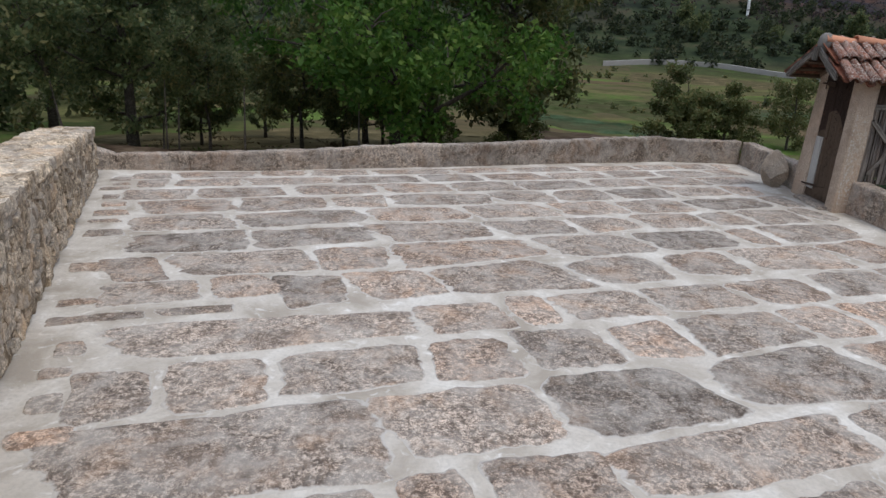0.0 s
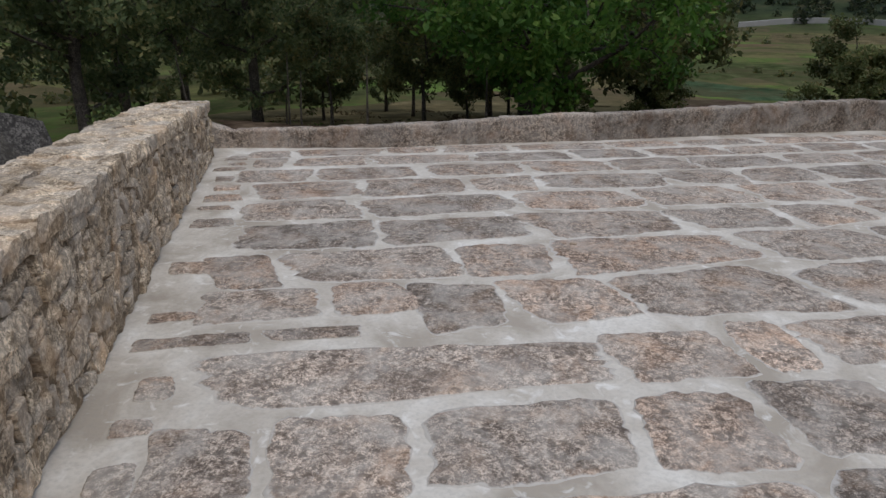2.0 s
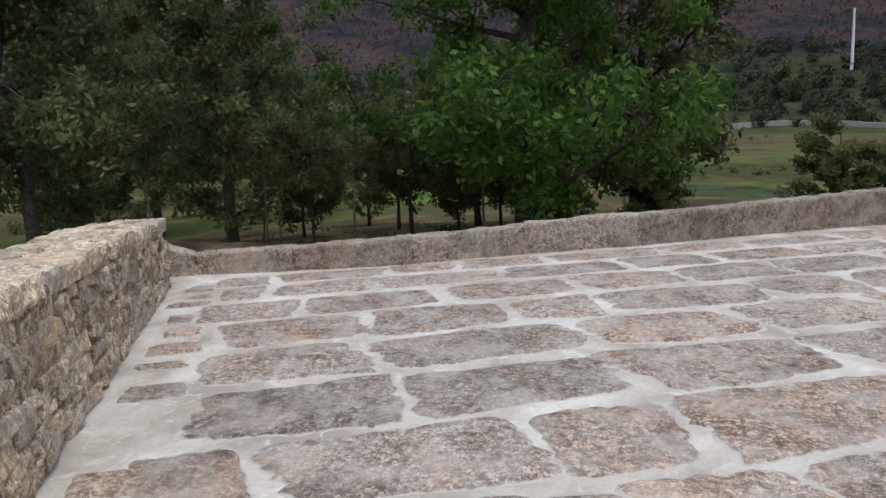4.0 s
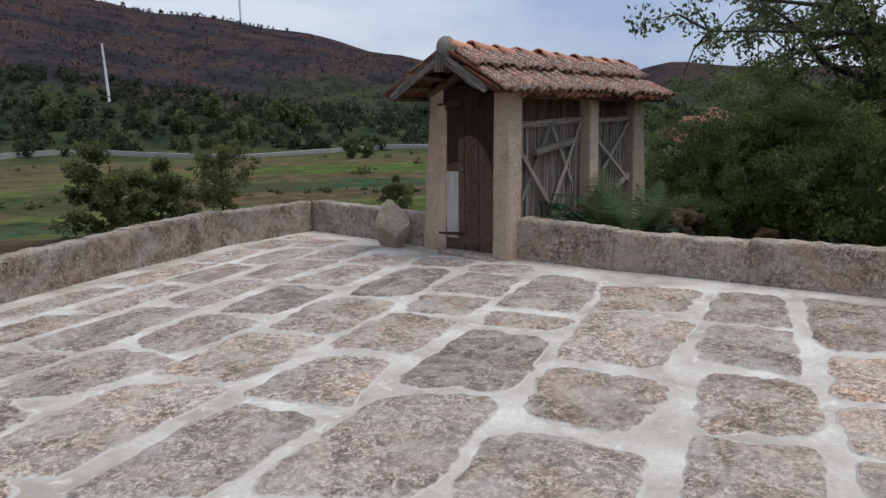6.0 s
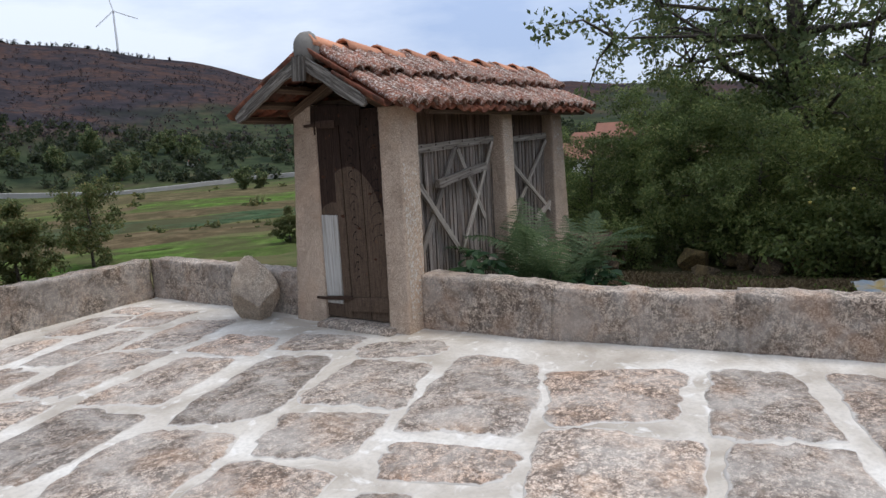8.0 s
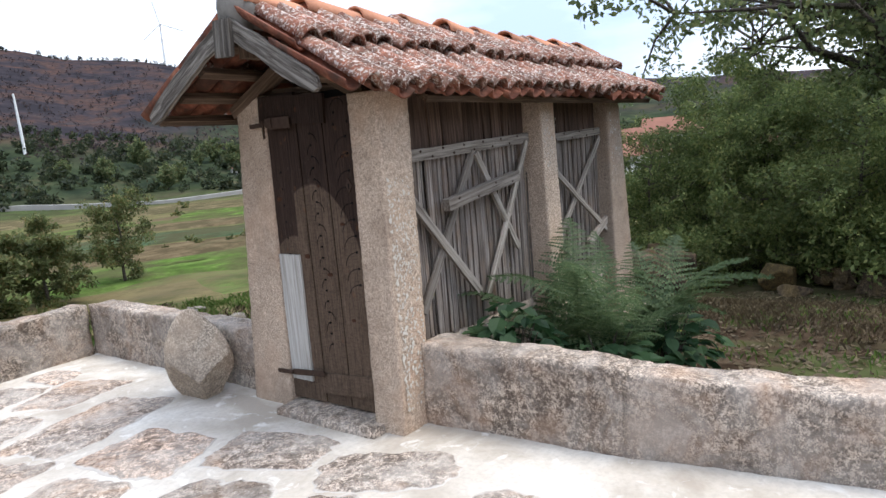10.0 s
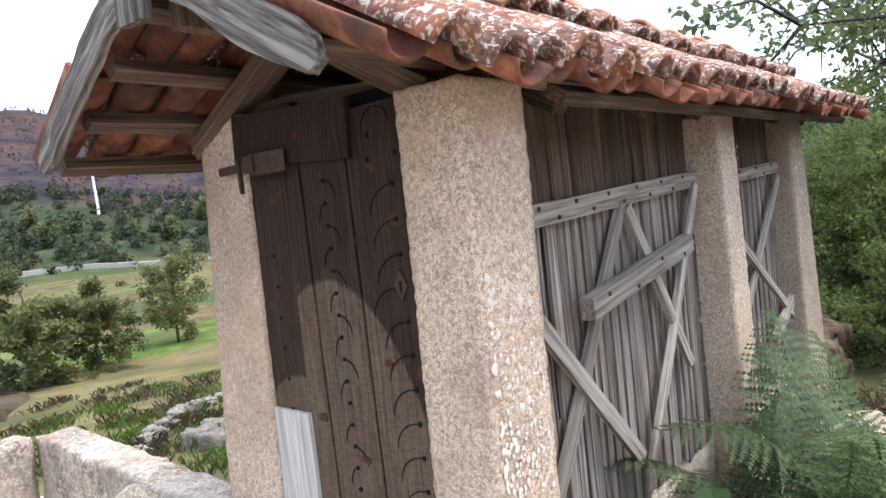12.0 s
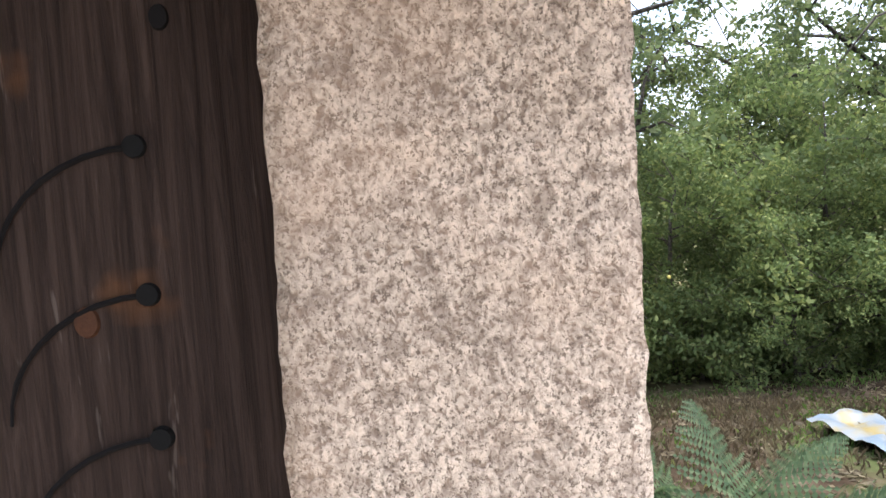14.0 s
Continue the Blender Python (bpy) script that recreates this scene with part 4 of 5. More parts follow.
def lay_tiles():
    rnd = random.Random(12)
    cover, channel = tile_mesh("cover_tile", 0.49, 0.070, 0.056, 0.014), tile_mesh("channel_tile", 0.49, 0.064, 0.074, 0.012, 150, sag=True)
    ridge = tile_mesh("ridge_tile", 0.47, 0.096, 0.078, 0.015, 180)
    pitch = 0.136
    for side in (-1, 1):
        down = (slope_point(side, 0, 1) - slope_point(side, 0, 0)).normalized()
        n = slope_point(side, 0, 0, 1) - slope_point(side, 0, 0)
        total = (slope_point(side, 0, 1) - slope_point(side, 0, 0)).length
        across = n.cross(-down)
        for row in range(2):
            mid = total + 0.05 - 0.245 - row * 0.43
            for k in range(28):
                x = 4.90 + k * pitch
                for me, dx, lift in ((channel, 0.0, 0.006), (cover, pitch / 2, 0.046)):
                    ob = new(me.name, me)
                    ob.parent = ROOF
                    up = (-down + n * (0.02 + rnd.uniform(-0.04, 0.045)) * -1).normalized()
                    side_v = across + (-down) * rnd.uniform(-0.11, 0.11) + n * rnd.uniform(-0.12, 0.12)
                    m = Matrix((up, side_v.normalized(), up.cross(side_v).normalized())).transposed().to_4x4()
                    m.translation = slope_point(side, x + dx + rnd.uniform(-0.012, 0.012), 0) + down * (mid + rnd.uniform(-0.045, 0.035)) + n * (lift + 0.035 * row + 0.008 + rnd.uniform(-0.008, 0.01))
                    ob.matrix_basis = m
    for k in range(10):
        ob = new("ridge_tile", ridge)
        ob.parent = ROOF
        ob.matrix_basis = pose(5.10 + k * 0.412, RIDGE_Y + rnd.uniform(-0.012, 0.012), RIDGE_Z + 0.078 + rnd.uniform(-0.006, 0.008), 0, 4.5, rnd.uniform(-3, 3))


lay_tiles()


# ---- the boulder on the floor ----
def boulder(name, size, seed, at, mat, label, group="", facets=9):
    """A rock: a lumpy ball with flats struck off it."""
    rnd, bm = random.Random(seed), bmesh.new()
    bmesh.ops.create_icosphere(bm, subdivisions=4 if max(size) > 0.05 else 2, radius=1)
    flats = [(Vector([rnd.gauss(0, 1) for _ in range(3)]).normalized(), rnd.uniform(0.52, 0.82)) for _ in range(facets)]
    for v in bm.verts:
        d = v.co.normalized()
        p = d * (1 + 0.15 * noise.noise(d * 1.3 + Vector((seed, 0, 0))))
        for n, h in flats:
            over = p.dot(n) - h
            if over > 0:
                p = p - n * over
        p = p + d * (0.025 * noise.noise(d * 4 + Vector((0, seed, 0))) + 0.02 * noise.noise(d * 11))
        v.co = Vector((p.x * size[0], p.y * size[1], p.z * size[2]))
    low = min(v.co.z for v in bm.verts)
    bm.transform(Matrix.Translation((0, 0, -low - 0.01)))
    ob = part(name, bm, mat, smooth=True)
    ob.matrix_basis = at
    return tagged(ob, label, "rock", group)


boulder("boulder", (0.20, 0.20, 0.37), 4.0, pose(4.97, 10.26, -0.09, 0, 5, 100), M_ROCK, "angular upright granite boulder leaning on the parapet", facets=11)


# ---- trees ----
def leaf_cloud(centres, spread, count, size, seed, droop=0.3, long=1.7):
    """Many small leaves, each a folded pair of triangles, about the centres."""
    rng = np.random.default_rng(seed)
    c = centres[rng.integers(0, len(centres), count)]
    off = rng.normal(size=(count, 3))
    off /= np.linalg.norm(off, axis=1)[:, None] + 1e-9
    off *= (rng.random(count) ** 0.55)[:, None] * np.array(spread)
    p = c + off
    a = rng.normal(size=(count, 3)) + np.array((0, 0, -droop))
    a /= np.linalg.norm(a, axis=1)[:, None]
    b = np.cross(a, rng.normal(size=(count, 3)))
    b /= np.linalg.norm(b, axis=1)[:, None]
    s = (size * rng.uniform(0.6, 1.3, count))[:, None]
    v = np.stack([p, p + a * s * long * 0.5 + b * s * 0.42, p + a * s * long, p + a * s * long * 0.5 - b * s * 0.42], 1).reshape(-1, 3)
    f = np.arange(count * 4).reshape(-1, 4)
    return v, f


def tree_meshes(name, height, trunk_r, bare, width, leaf_mat, leaves, leaf_size, seed, limbs=9, flat=0.6, top=1.0, clump=0.2):
    """Trunk with limbs, and a crown of leaves, as two meshes."""
    rnd = random.Random(seed)
    bm, tips = bmesh.new(), []
    pts = [Vector((0, 0, -0.3))]
    for i in range(1, 8):
        pts.append(Vector((rnd.uniform(-1, 1) * 0.05 * height * i / 8, rnd.uniform(-1, 1) * 0.05 * height * i / 8, height * 0.86 * i / 7)))
    tube(bm, pts, [trunk_r * (1.25 - 1.1 * i / 7) if i else trunk_r * 1.5 for i in range(8)], 8)
    for k in range(limbs):
        t = bare + (0.9 - bare) * (k + rnd.random() * 0.6) / limbs
        i = min(6, int(t * 7 / 0.86 * 0.86))
        start = pts[i].lerp(pts[i + 1], rnd.random())
        a = k * 2.4 + rnd.uniform(-0.5, 0.5)
        reach = width * (0.55 + 0.45 * math.sin(math.pi * min(1, 0.15 + (t - bare) / (1 - bare) * 0.9))) * rnd.uniform(0.75, 1.1)
        rise = height * rnd.uniform(0.05, 0.22)
        chain = [start]
        for s in (0.35, 0.7, 1.0):
            chain.append(start + Vector((math.cos(a) * reach * s, math.sin(a) * reach * s, rise * s ** 1.3)) + Vector([rnd.uniform(-0.08, 0.08) * reach for _ in range(3)]))
            a += rnd.uniform(-0.25, 0.25)
        r = trunk_r * (0.5 - 0.3 * t)
        tube(bm, chain, [r, r * 0.7, r * 0.45, r * 0.15], 5)
        tips += chain[1:]
        for p in chain[1:]:
            for _ in range(3):
                q = p + Vector([rnd.uniform(-1, 1) * reach * 0.33, rnd.uniform(-1, 1) * reach * 0.33, rnd.uniform(-0.25, 0.3) * reach])
                tube(bm, [p, p.lerp(q, 0.5) + Vector((0, 0, 0.05 * reach)), q], [r * 0.35, r * 0.22, r * 0.08], 4)
                tips.append(q)
    tips += [pts[-1], pts[-1] + Vector((0, 0, height * 0.1 * top))]
    wood = bpy.data.meshes.new("trunk")
    bm.to_mesh(wood)
    bm.free()
    wood.materials.append(M_BARK)
    wood.shade_smooth()
    spread = (width * clump, width * clump, width * clump * flat * 1.3)
    v, f = leaf_cloud(np.array([tuple(t) for t in tips]), spread, leaves, leaf_size, seed)
    crown = bpy.data.meshes.new("crown")
    crown.from_pydata(v.tolist(), [], f.tolist())
    crown.materials.append(leaf_mat)
    return wood, crown


def plant_tree(meshes, x, y, label, category="tree", group="", scale=1.0, turn=0.0, name="tree", squash=1.0):
    ob = thing(name, label, category, group, at=Matrix.Translation((x, y, land(x, y) - 0.05)) @ Matrix.Rotation(turn, 4, "Z") @ Matrix.Diagonal((scale, scale, scale * squash, 1)))
    for nm, me in zip(("trunk", "crown"), meshes):
        child = new(nm, me)
        child.parent = ob
    return ob


T_BRIGHT = tree_meshes("ash", 10.0, 0.2, 0.09, 3.5, L_BRIGHT, 34000, 0.10, 1, 22, clump=0.15)
T_OLIVE = tree_meshes("alder", 10.0, 0.15, 0.10, 2.6, L_OLIVE, 24000, 0.11, 2, 20, clump=0.17)
T_DARK = tree_meshes("oak", 10.0, 0.16, 0.26, 2.7, L_DARK, 20000, 0.11, 3, 18, clump=0.16)
T_SMALL = tree_meshes("small", 4.0, 0.06, 0.28, 1.3, L_OLIVE, 5200, 0.09, 4, 9)
T_BUSH = tree_meshes("bush", 4.4, 0.08, 0.03, 1.7, L_TERRACE, 14000, 0.11, 5, 15)
T_CONE = tree_meshes("pear", 6.6, 0.09, 0.10, 2.0, L_TERRACE, 9000, 0.12, 8, 16)
T_OAK = tree_meshes("near_oak", 12.5, 0.26, 0.17, 5.0, L_OAK, 33000, 0.085, 6, 28, clump=0.10)
T_SAP = tree_meshes("sapling", 5.4, 0.07, 0.06, 2.4, L_GREEN, 21000, 0.062, 7, 20, clump=0.15)
T_THICKET = tree_meshes("thicket", 1.7, 0.03, 0.02, 1.05, L_GREEN, 5200, 0.06, 10, 14, clump=0.25)
T_FAR = tree_meshes("far", 8.0, 0.16, 0.1, 2.9, L_DARK, 2600, 0.42, 9, 12)

plant_tree(T_BRIGHT, -2.2, 20.0, "bright green leafy ash tree below the parapet", scale=1.28)
plant_tree(T_OLIVE, 1.0, 27, "olive green tall tree with thin limbs", turn=1, scale=1.35)
plant_tree(T_OLIVE, -4.6, 27, "dark leafy tree behind the ash", turn=3, scale=0.75)
for k, (x, y, s) in enumerate(((-10.6, 20, 0.95), (-12.5, 15.0, 0.95), (-9.5, 29, 0.42), (-17, 22, 1.05), (-20, 30, 1.1), (-15, 36, 0.9), (-24, 22, 1.1), (-16.5, 13, 0.95), (-13.5, 25, 0.9), (-27, 34, 1.1))):
    plant_tree(T_DARK, x, y, "tall dark green tree of the grove", "tree", "grove trees", s, k * 1.3)
for k, (x, y, s) in enumerate(((-6.1, 23, 1.15), (-8.6, 21, 0.85), (-10.2, 24, 0.9), (-4.4, 22, 0.7), (-7.4, 26, 1.1), (-3.4, 24, 0.9))):
    plant_tree(T_SMALL, x, y, "small young tree with a thin trunk", "tree", "young trees", s, k * 2.1)
plant_tree(T_BUSH, 10.0, 35.4, "broad olive and russet bush on the terrace", "bush", scale=1.0, name="bush")
plant_tree(T_BUSH, 12.7, 36.5, "grey green bush on the terrace", "bush", turn=2, name="bush", scale=0.85)
plant_tree(T_CONE, 16.7, 38.4, "upright pointed young tree on the terrace", "tree", turn=1, scale=0.72)
plant_tree(T_OAK, 17.1, 8.2, "large spreading oak with small dark leaves", "tree", "yard oaks", 0.88, 0.4)
plant_tree(T_OAK, 19.0, 0.5, "large spreading oak behind the yard", "tree", "yard oaks", 0.9, 2.0)
for k, (x, y, s) in enumerate(((12.9, 6.4, 0.65), (13.0, 2.6, 0.9), (13.4, 9.7, 0.5), (12.0, -1.2, 0.9), (16.5, 12.2, 0.45), (15.2, 0.6, 1.0), (19.5, 16.5, 0.5), (15.6, 4.8, 0.85), (14.0, -4.0, 1.0), (15.2, 7.9, 0.75), (12.6, 4.4, 0.75), (14.2, 11.4, 0.36), (12.6, 8.2, 0.55), (11.9, 5.2, 0.5), (18, 6.0, 1.0), (18.5, 2.5, 1.1), (22.5, 12.5, 0.9))):
    plant_tree(T_SAP, x + 1.2, y, "leafy green sapling with low branches", "sapling", "saplings", s, k * 1.1)

for k, (x, y, s) in enumerate(((14.1, 11.4, 0.52), (14.6, 10.5, 0.6), (14.9, 9.6, 0.68), (17.5, 13.6, 0.6))):
    plant_tree(T_SAP, x, y, "leafy green sapling behind the stone wall", "sapling", "saplings", s, k * 2.3 + 0.7)
plant_tree(T_BUSH, 1.4, 25.6, "low olive bush under the tall tree", "bush", "terrace bushes", 0.6, 0.5, name="bush")
plant_tree(T_BUSH, -1.4, 20.6, "low green bush at the foot of the ash", "bush", "terrace bushes", 0.5, 2.5, name="bush")
for k, (x, y, s) in enumerate(((11.6, 9.3, 0.75), (11.4, 8.3, 0.8), (11.2, 7.2, 0.85), (11.2, 6.2, 0.8), (11.4, 5.1, 1.0), (11.3, 4.0, 0.9), (11.6, 2.8, 1.0), (11.5, 1.4, 1.0), (12.0, 0.0, 1.1), (10.6, 10.3, 0.6))):
    plant_tree(T_THICKET, x + 2.3, y, "low leafy undergrowth at the edge of the trees", "undergrowth", "undergrowth", s, k * 1.7, name="thicket")

# thin bare stakes and saplings below the parapet
stake_rnd = random.Random(3)
for k in range(6):
    x, y = stake_rnd.uniform(-10, -3), stake_rnd.uniform(15, 21)
    h = stake_rnd.uniform(1.6, 2.6)
    bm, base = bmesh.new(), Vector((0, 0, -0.1))
    lean = Vector((stake_rnd.uniform(-0.4, 0.4), stake_rnd.uniform(-0.2, 0.2), 0))
    tube(bm, [base, Vector((0, 0, h * 0.5)) + lean * 0.3, Vector((0, 0, h)) + lean], [0.035, 0.028, 0.012], 6)
    ob = part("stake", bm, M_BARK)
    ob.location = (x, y, land(x, y))
    tagged(ob, "thin bare wooden stake in the terrace", "stake", "terrace stakes")

# woods in the valley and on the lower slope
wood_rnd = random.Random(31)
for k in range(72):
    az, d = radians(wood_rnd.uniform(-48, 66)), wood_rnd.uniform(182, 232)
    if k % 3 == 0:
        az, d = radians(wood_rnd.uniform(-48, 4)), wood_rnd.uniform(48, 110)
    x, y = 2 + d * math.sin(az), 6 + d * math.cos(az)
    plant_tree(T_FAR, x, y, "dark broadleaf tree of the valley woods", "tree", "valley trees", wood_rnd.uniform(0.6, 1.15), wood_rnd.uniform(0, 6))


# trees and scrub too many to count, on the hill
def hill_scrub(name, label, count, near, far, az0, az1, size, mat, seed, leaves=14, tall=1.6, leaf=0.3):
    rng, v_all, n = np.random.default_rng(seed), [], 0
    for _ in range(count):
        az, d = radians(rng.uniform(az0, az1)), rng.uniform(near, far)
        x, y = 2 + d * math.sin(az), 6 + d * math.cos(az)
        s = size * rng.uniform(0.5, 1.3)
        c = np.array([[x, y, land(x, y) + s * tall * t] for t in (0.25, 0.5, 0.75)])
        v, _ = leaf_cloud(c, (s * 0.45, s * 0.45, s * tall * 0.33), leaves, s * leaf, int(rng.integers(1e6)))
        v_all.append(v)
    v = np.concatenate(v_all)
    me = bpy.data.meshes.new(name)
    me.from_pydata(v.tolist(), [], np.arange(len(v)).reshape(-1, 4).tolist())
    tagged(linked(name, me, mat), label, "scrub", kind="stuff")


L_BURNT = leafage("burnt_scrub", (0.04, 0.034, 0.036), (0.066, 0.048, 0.045), (0.10, 0.056, 0.042))
L_RIDGE = leafage("ridge_pines", (0.010, 0.013, 0.010), (0.022, 0.028, 0.018))
L_SLOPE = leafage("slope_scrub", (0.024, 0.034, 0.018), (0.055, 0.072, 0.032), (0.10, 0.095, 0.045))
hill_scrub("ridge_trees", "dark pines along the skyline of the hill", 420, 588, 602, -50, 32, 1.9, L_RIDGE, 1, 40, 1.2)
hill_scrub("burnt_scrub", "burnt trees and scrub on the hillside", 5200, 235, 560, -50, 60, 2.3, L_BURNT, 2, 9, 1.0)
hill_scrub("slope_scrub", "dark green scrub on the lower slope", 1500, 178, 285, -50, 66, 3.8, L_SLOPE, 3, 60, 0.8, 0.19)
hill_scrub("grove_scrub", "low dark scrub under the grove", 60, 30, 75, -70, -32, 1.7, L_OLIVE, 5, 110, 0.8, 0.14)
hill_scrub("field_scrub", "low green scrub along the field edges", 60, 70, 165, -40, 58, 1.3, L_OLIVE, 4, 40, 0.5)
hill_scrub("hedge_scrub", "low dark hedge between the fields", 110, 49, 56, -42, 56, 0.55, L_OLIVE, 6, 50, 0.6)


# ---- cultivated strips of the valley floor ----
def field(label, az0, az1, r0, r1, tones, seed):
    """A strip of field lying on the land, with uneven edges."""
    k = Mat("field", 0.95)
    base = k.ramp(k.noise(0.5, 7, 0.7), (0.38, tuple(c * 0.72 for c in tones[0])), (0.52, tuple(c * 0.8 for c in tones[1])), (0.66, tuple(c * 0.9 for c in tones[2])))
    base = k.mix(k.ramp(k.noise(0.16, 6, 0.7, warp=0.6), (0.44, 0.75), (0.58, 0.0)), base, (0.068, 0.06, 0.033))
    k.b.inputs["Specular IOR Level"].default_value = 0.0
    m = k.done(base, k.noise(5, 6, 0.7), 0.08, 0.7)
    n, rows, verts = 60, 10, []
    for i in range(n + 1):
        for j in range(rows + 1):
            u, w = i / n, j / rows
            az = radians(az0 + (az1 - az0) * u + 0.8 * noise.noise((w * 3, seed, 1)))
            d = r0 + (r1 - r0) * w + (r1 - r0) * 0.28 * noise.noise((u * 5 + seed, (w > 0.5) * 9.0, 2)) + 5 * (u - 0.5) * math.sin(seed)
            x, y = 2 + d * math.sin(az), 6 + d * math.cos(az)
            edge = 0.0 if i in (0, n) or j in (0, rows) else 1.0
            verts.append((x, y, land(x, y) - 0.06 + 0.2 * edge))
    faces = [(i * (rows + 1) + j, (i + 1) * (rows + 1) + j, (i + 1) * (rows + 1) + j + 1, i * (rows + 1) + j + 1) for i in range(n) for j in range(rows)]
    me = bpy.data.meshes.new("field")
    me.from_pydata(verts, [], faces)
    tagged(linked("field", me, m, smooth=True), label, "field", kind="structure")


STUBBLE = ((0.09, 0.078, 0.042), (0.15, 0.122, 0.065), (0.22, 0.18, 0.105))
LUSH = ((0.065, 0.11, 0.026), (0.10, 0.165, 0.038), (0.15, 0.215, 0.06))
DULL = ((0.045, 0.062, 0.023), (0.075, 0.092, 0.038), (0.115, 0.118, 0.057))
SOIL = ((0.05, 0.035, 0.027), (0.083, 0.058, 0.045), (0.125, 0.092, 0.07))
CABBAGE = ((0.035, 0.06, 0.03), (0.06, 0.095, 0.05), (0.095, 0.13, 0.072))
RUSSET = ((0.09, 0.07, 0.04), (0.14, 0.105, 0.06), (0.19, 0.15, 0.09))
field("ochre stubble field below the threshing floor", -42, -2, 19, 33, STUBBLE, 1)
field("bright green strip of crops", -34, -9, 36, 44, LUSH, 2)
field("dull green meadow", -40, -2, 47, 62, DULL, 3)
field("bare brown ploughed soil", -1, 15, 24, 35, SOIL, 4)
field("rows of blue green cabbages", 1, 15, 37, 44, CABBAGE, 5)
field("dull green meadow", 0, 17, 47, 66, DULL, 6)
field("bright green meadow strip", 16, 58, 35, 45, LUSH, 7)
field("russet fallow strip", 17, 58, 47, 55, RUSSET, 8)
field("dark green crop strip", 18, 58, 57, 68, CABBAGE, 9)
field("russet fallow strip", 15, 60, 70, 80, RUSSET, 10)
field("bright green meadow strip", 28, 60, 82, 104, LUSH, 11)
field("straw coloured fallow field", 10, 60, 112, 150, STUBBLE, 12)



# ---- things in the distance ----
def white_pole():
    az = radians(18.3)
    d = next(k for k in range(180, 500, 4) if land(2 + k * math.sin(az), 6 + k * math.cos(az)) > 1.4 + k * math.tan(radians(2.0)))
    x, y = 2 + d * math.sin(az), 6 + d * math.cos(az)
    bm, base, high = bmesh.new(), Vector((x, y, land(x, y) - 1)), d * 0.078
    tube(bm, [base, base + Vector((-0.2, 0, high / 2)), base + Vector((-0.5, 0, high))], [0.5, 0.42, 0.3], 8)
    tagged(part("mast", bm, M_WHITE), "tall slender white mast on the slope", "mast")


M_WHITE = plain("white_paint", (0.72, 0.72, 0.70), 0.6, 0, 0.08)
M_WALL = plain("whitewash", (0.70, 0.67, 0.62), 0.85, 0, 0.12, 1.5)
M_FARTILE = plain("far_roof_tile", (0.20, 0.09, 0.06), 0.85, 0, 0.3, 1.2)
M_GLASSY = plain("dark_glass", (0.03, 0.035, 0.04), 0.25, 0, 0.1)
M_ROAD = plain("pale_road", (0.30, 0.285, 0.26), 0.9, 0, 0.2, 0.6)
white_pole()


def turbine(az, d, turn, height=32.0):
    x, y = 2 + d * math.sin(radians(az)), 6 + d * math.cos(radians(az))
    ob = thing("wind_turbine", "white three-bladed wind turbine on the skyline", "wind turbine", "wind turbines", at=Matrix.Translation((x, y, land(x, y) - 1)) @ Matrix.Rotation(radians(-az), 4, "Z"))
    bm = bmesh.new()
    tube(bm, [Vector((0, 0, 0)), Vector((0, 0, height))], [1.0, 0.6], 10)
    part("tower", bm, M_WHITE, ob)
    part("nacelle", block((1.5, 3.6, 1.6), (2, 3, 2), soft=0.4, m=Matrix.Translation((0, 0.4, height))), M_WHITE, ob)
    for k in range(3):
        a = radians(turn + 120 * k)
        tip = Vector((math.sin(a), 0, math.cos(a)))
        part("blade", bar(Vector((0, -1.6, height)) + tip * 0.4, Vector((0, -1.6, height)) + tip * 18, 0.9, 0.25, (0, 1, 0), 0, k, 4, 0.1), M_WHITE, ob)


turbine(28.4, 600, -12)
turbine(3.5, 600, 40)
turbine(-8.0, 600, 15)


def house(x, y, w, d, h, turn):
    ob = thing("house", "white house with a clay tile roof", "house", "village houses", at=Matrix.Translation((x, y, land(x, y) - 0.3)) @ Matrix.Rotation(turn, 4, "Z"))
    part("wall", block((w, d, h), m=Matrix.Translation((0, 0, h / 2))), M_WALL, ob)
    bm = bmesh.new()
    e, r = 0.4, w * 0.24
    v = [bm.verts.new(p) for p in ((-w / 2 - e, -d / 2 - e, h), (w / 2 + e, -d / 2 - e, h), (w / 2 + e, d / 2 + e, h), (-w / 2 - e, d / 2 + e, h), (0, -d / 2 - e, h + r), (0, d / 2 + e, h + r))]
    for f in ((0, 1, 4), (1, 2, 5, 4), (2, 3, 5), (3, 0, 4, 5), (3, 2, 1, 0)):
        bm.faces.new([v[i] for i in f])
    part("roof", bm, M_FARTILE, ob)
    for sx in (-0.25, 0.25):
        for face, sy in ((-1, -d / 2 - 0.02), (1, d / 2 + 0.02)):
            part("window", block((1.0, 0.06, 1.2), m=Matrix.Translation((sx * w, sy, h * 0.6))), M_GLASSY, ob)
    for face, sx in ((-1, -w / 2 - 0.02), (1, w / 2 + 0.02)):
        part("window", block((0.06, 1.0, 1.2), m=Matrix.Translation((sx, 0, h * 0.6))), M_GLASSY, ob)


house(86, 39, 9, 8, 5.5, 0.3)
house(67, 26.5, 6.5, 5.5, 3.6, 0.5)
house(95, 47, 8, 8, 5.0, 0.1)
house(70, 38, 7, 6, 3.5, 0.9)
house(114, 180, 2.6, 2.4, 1.7, 0.2)
plant_tree(T_FAR, 82, 115, "dark round tree at the edge of the fields", "tree", "field trees", 0.6, 1.0)
plant_tree(T_FAR, 85.5, 114, "dark round tree at the edge of the fields", "tree", "field trees", 0.5, 3.0)
plant_tree(T_BUSH, 25.7, 34.7, "small dark bush in the meadow", "bush", "", 0.5, 1.5, name="bush")


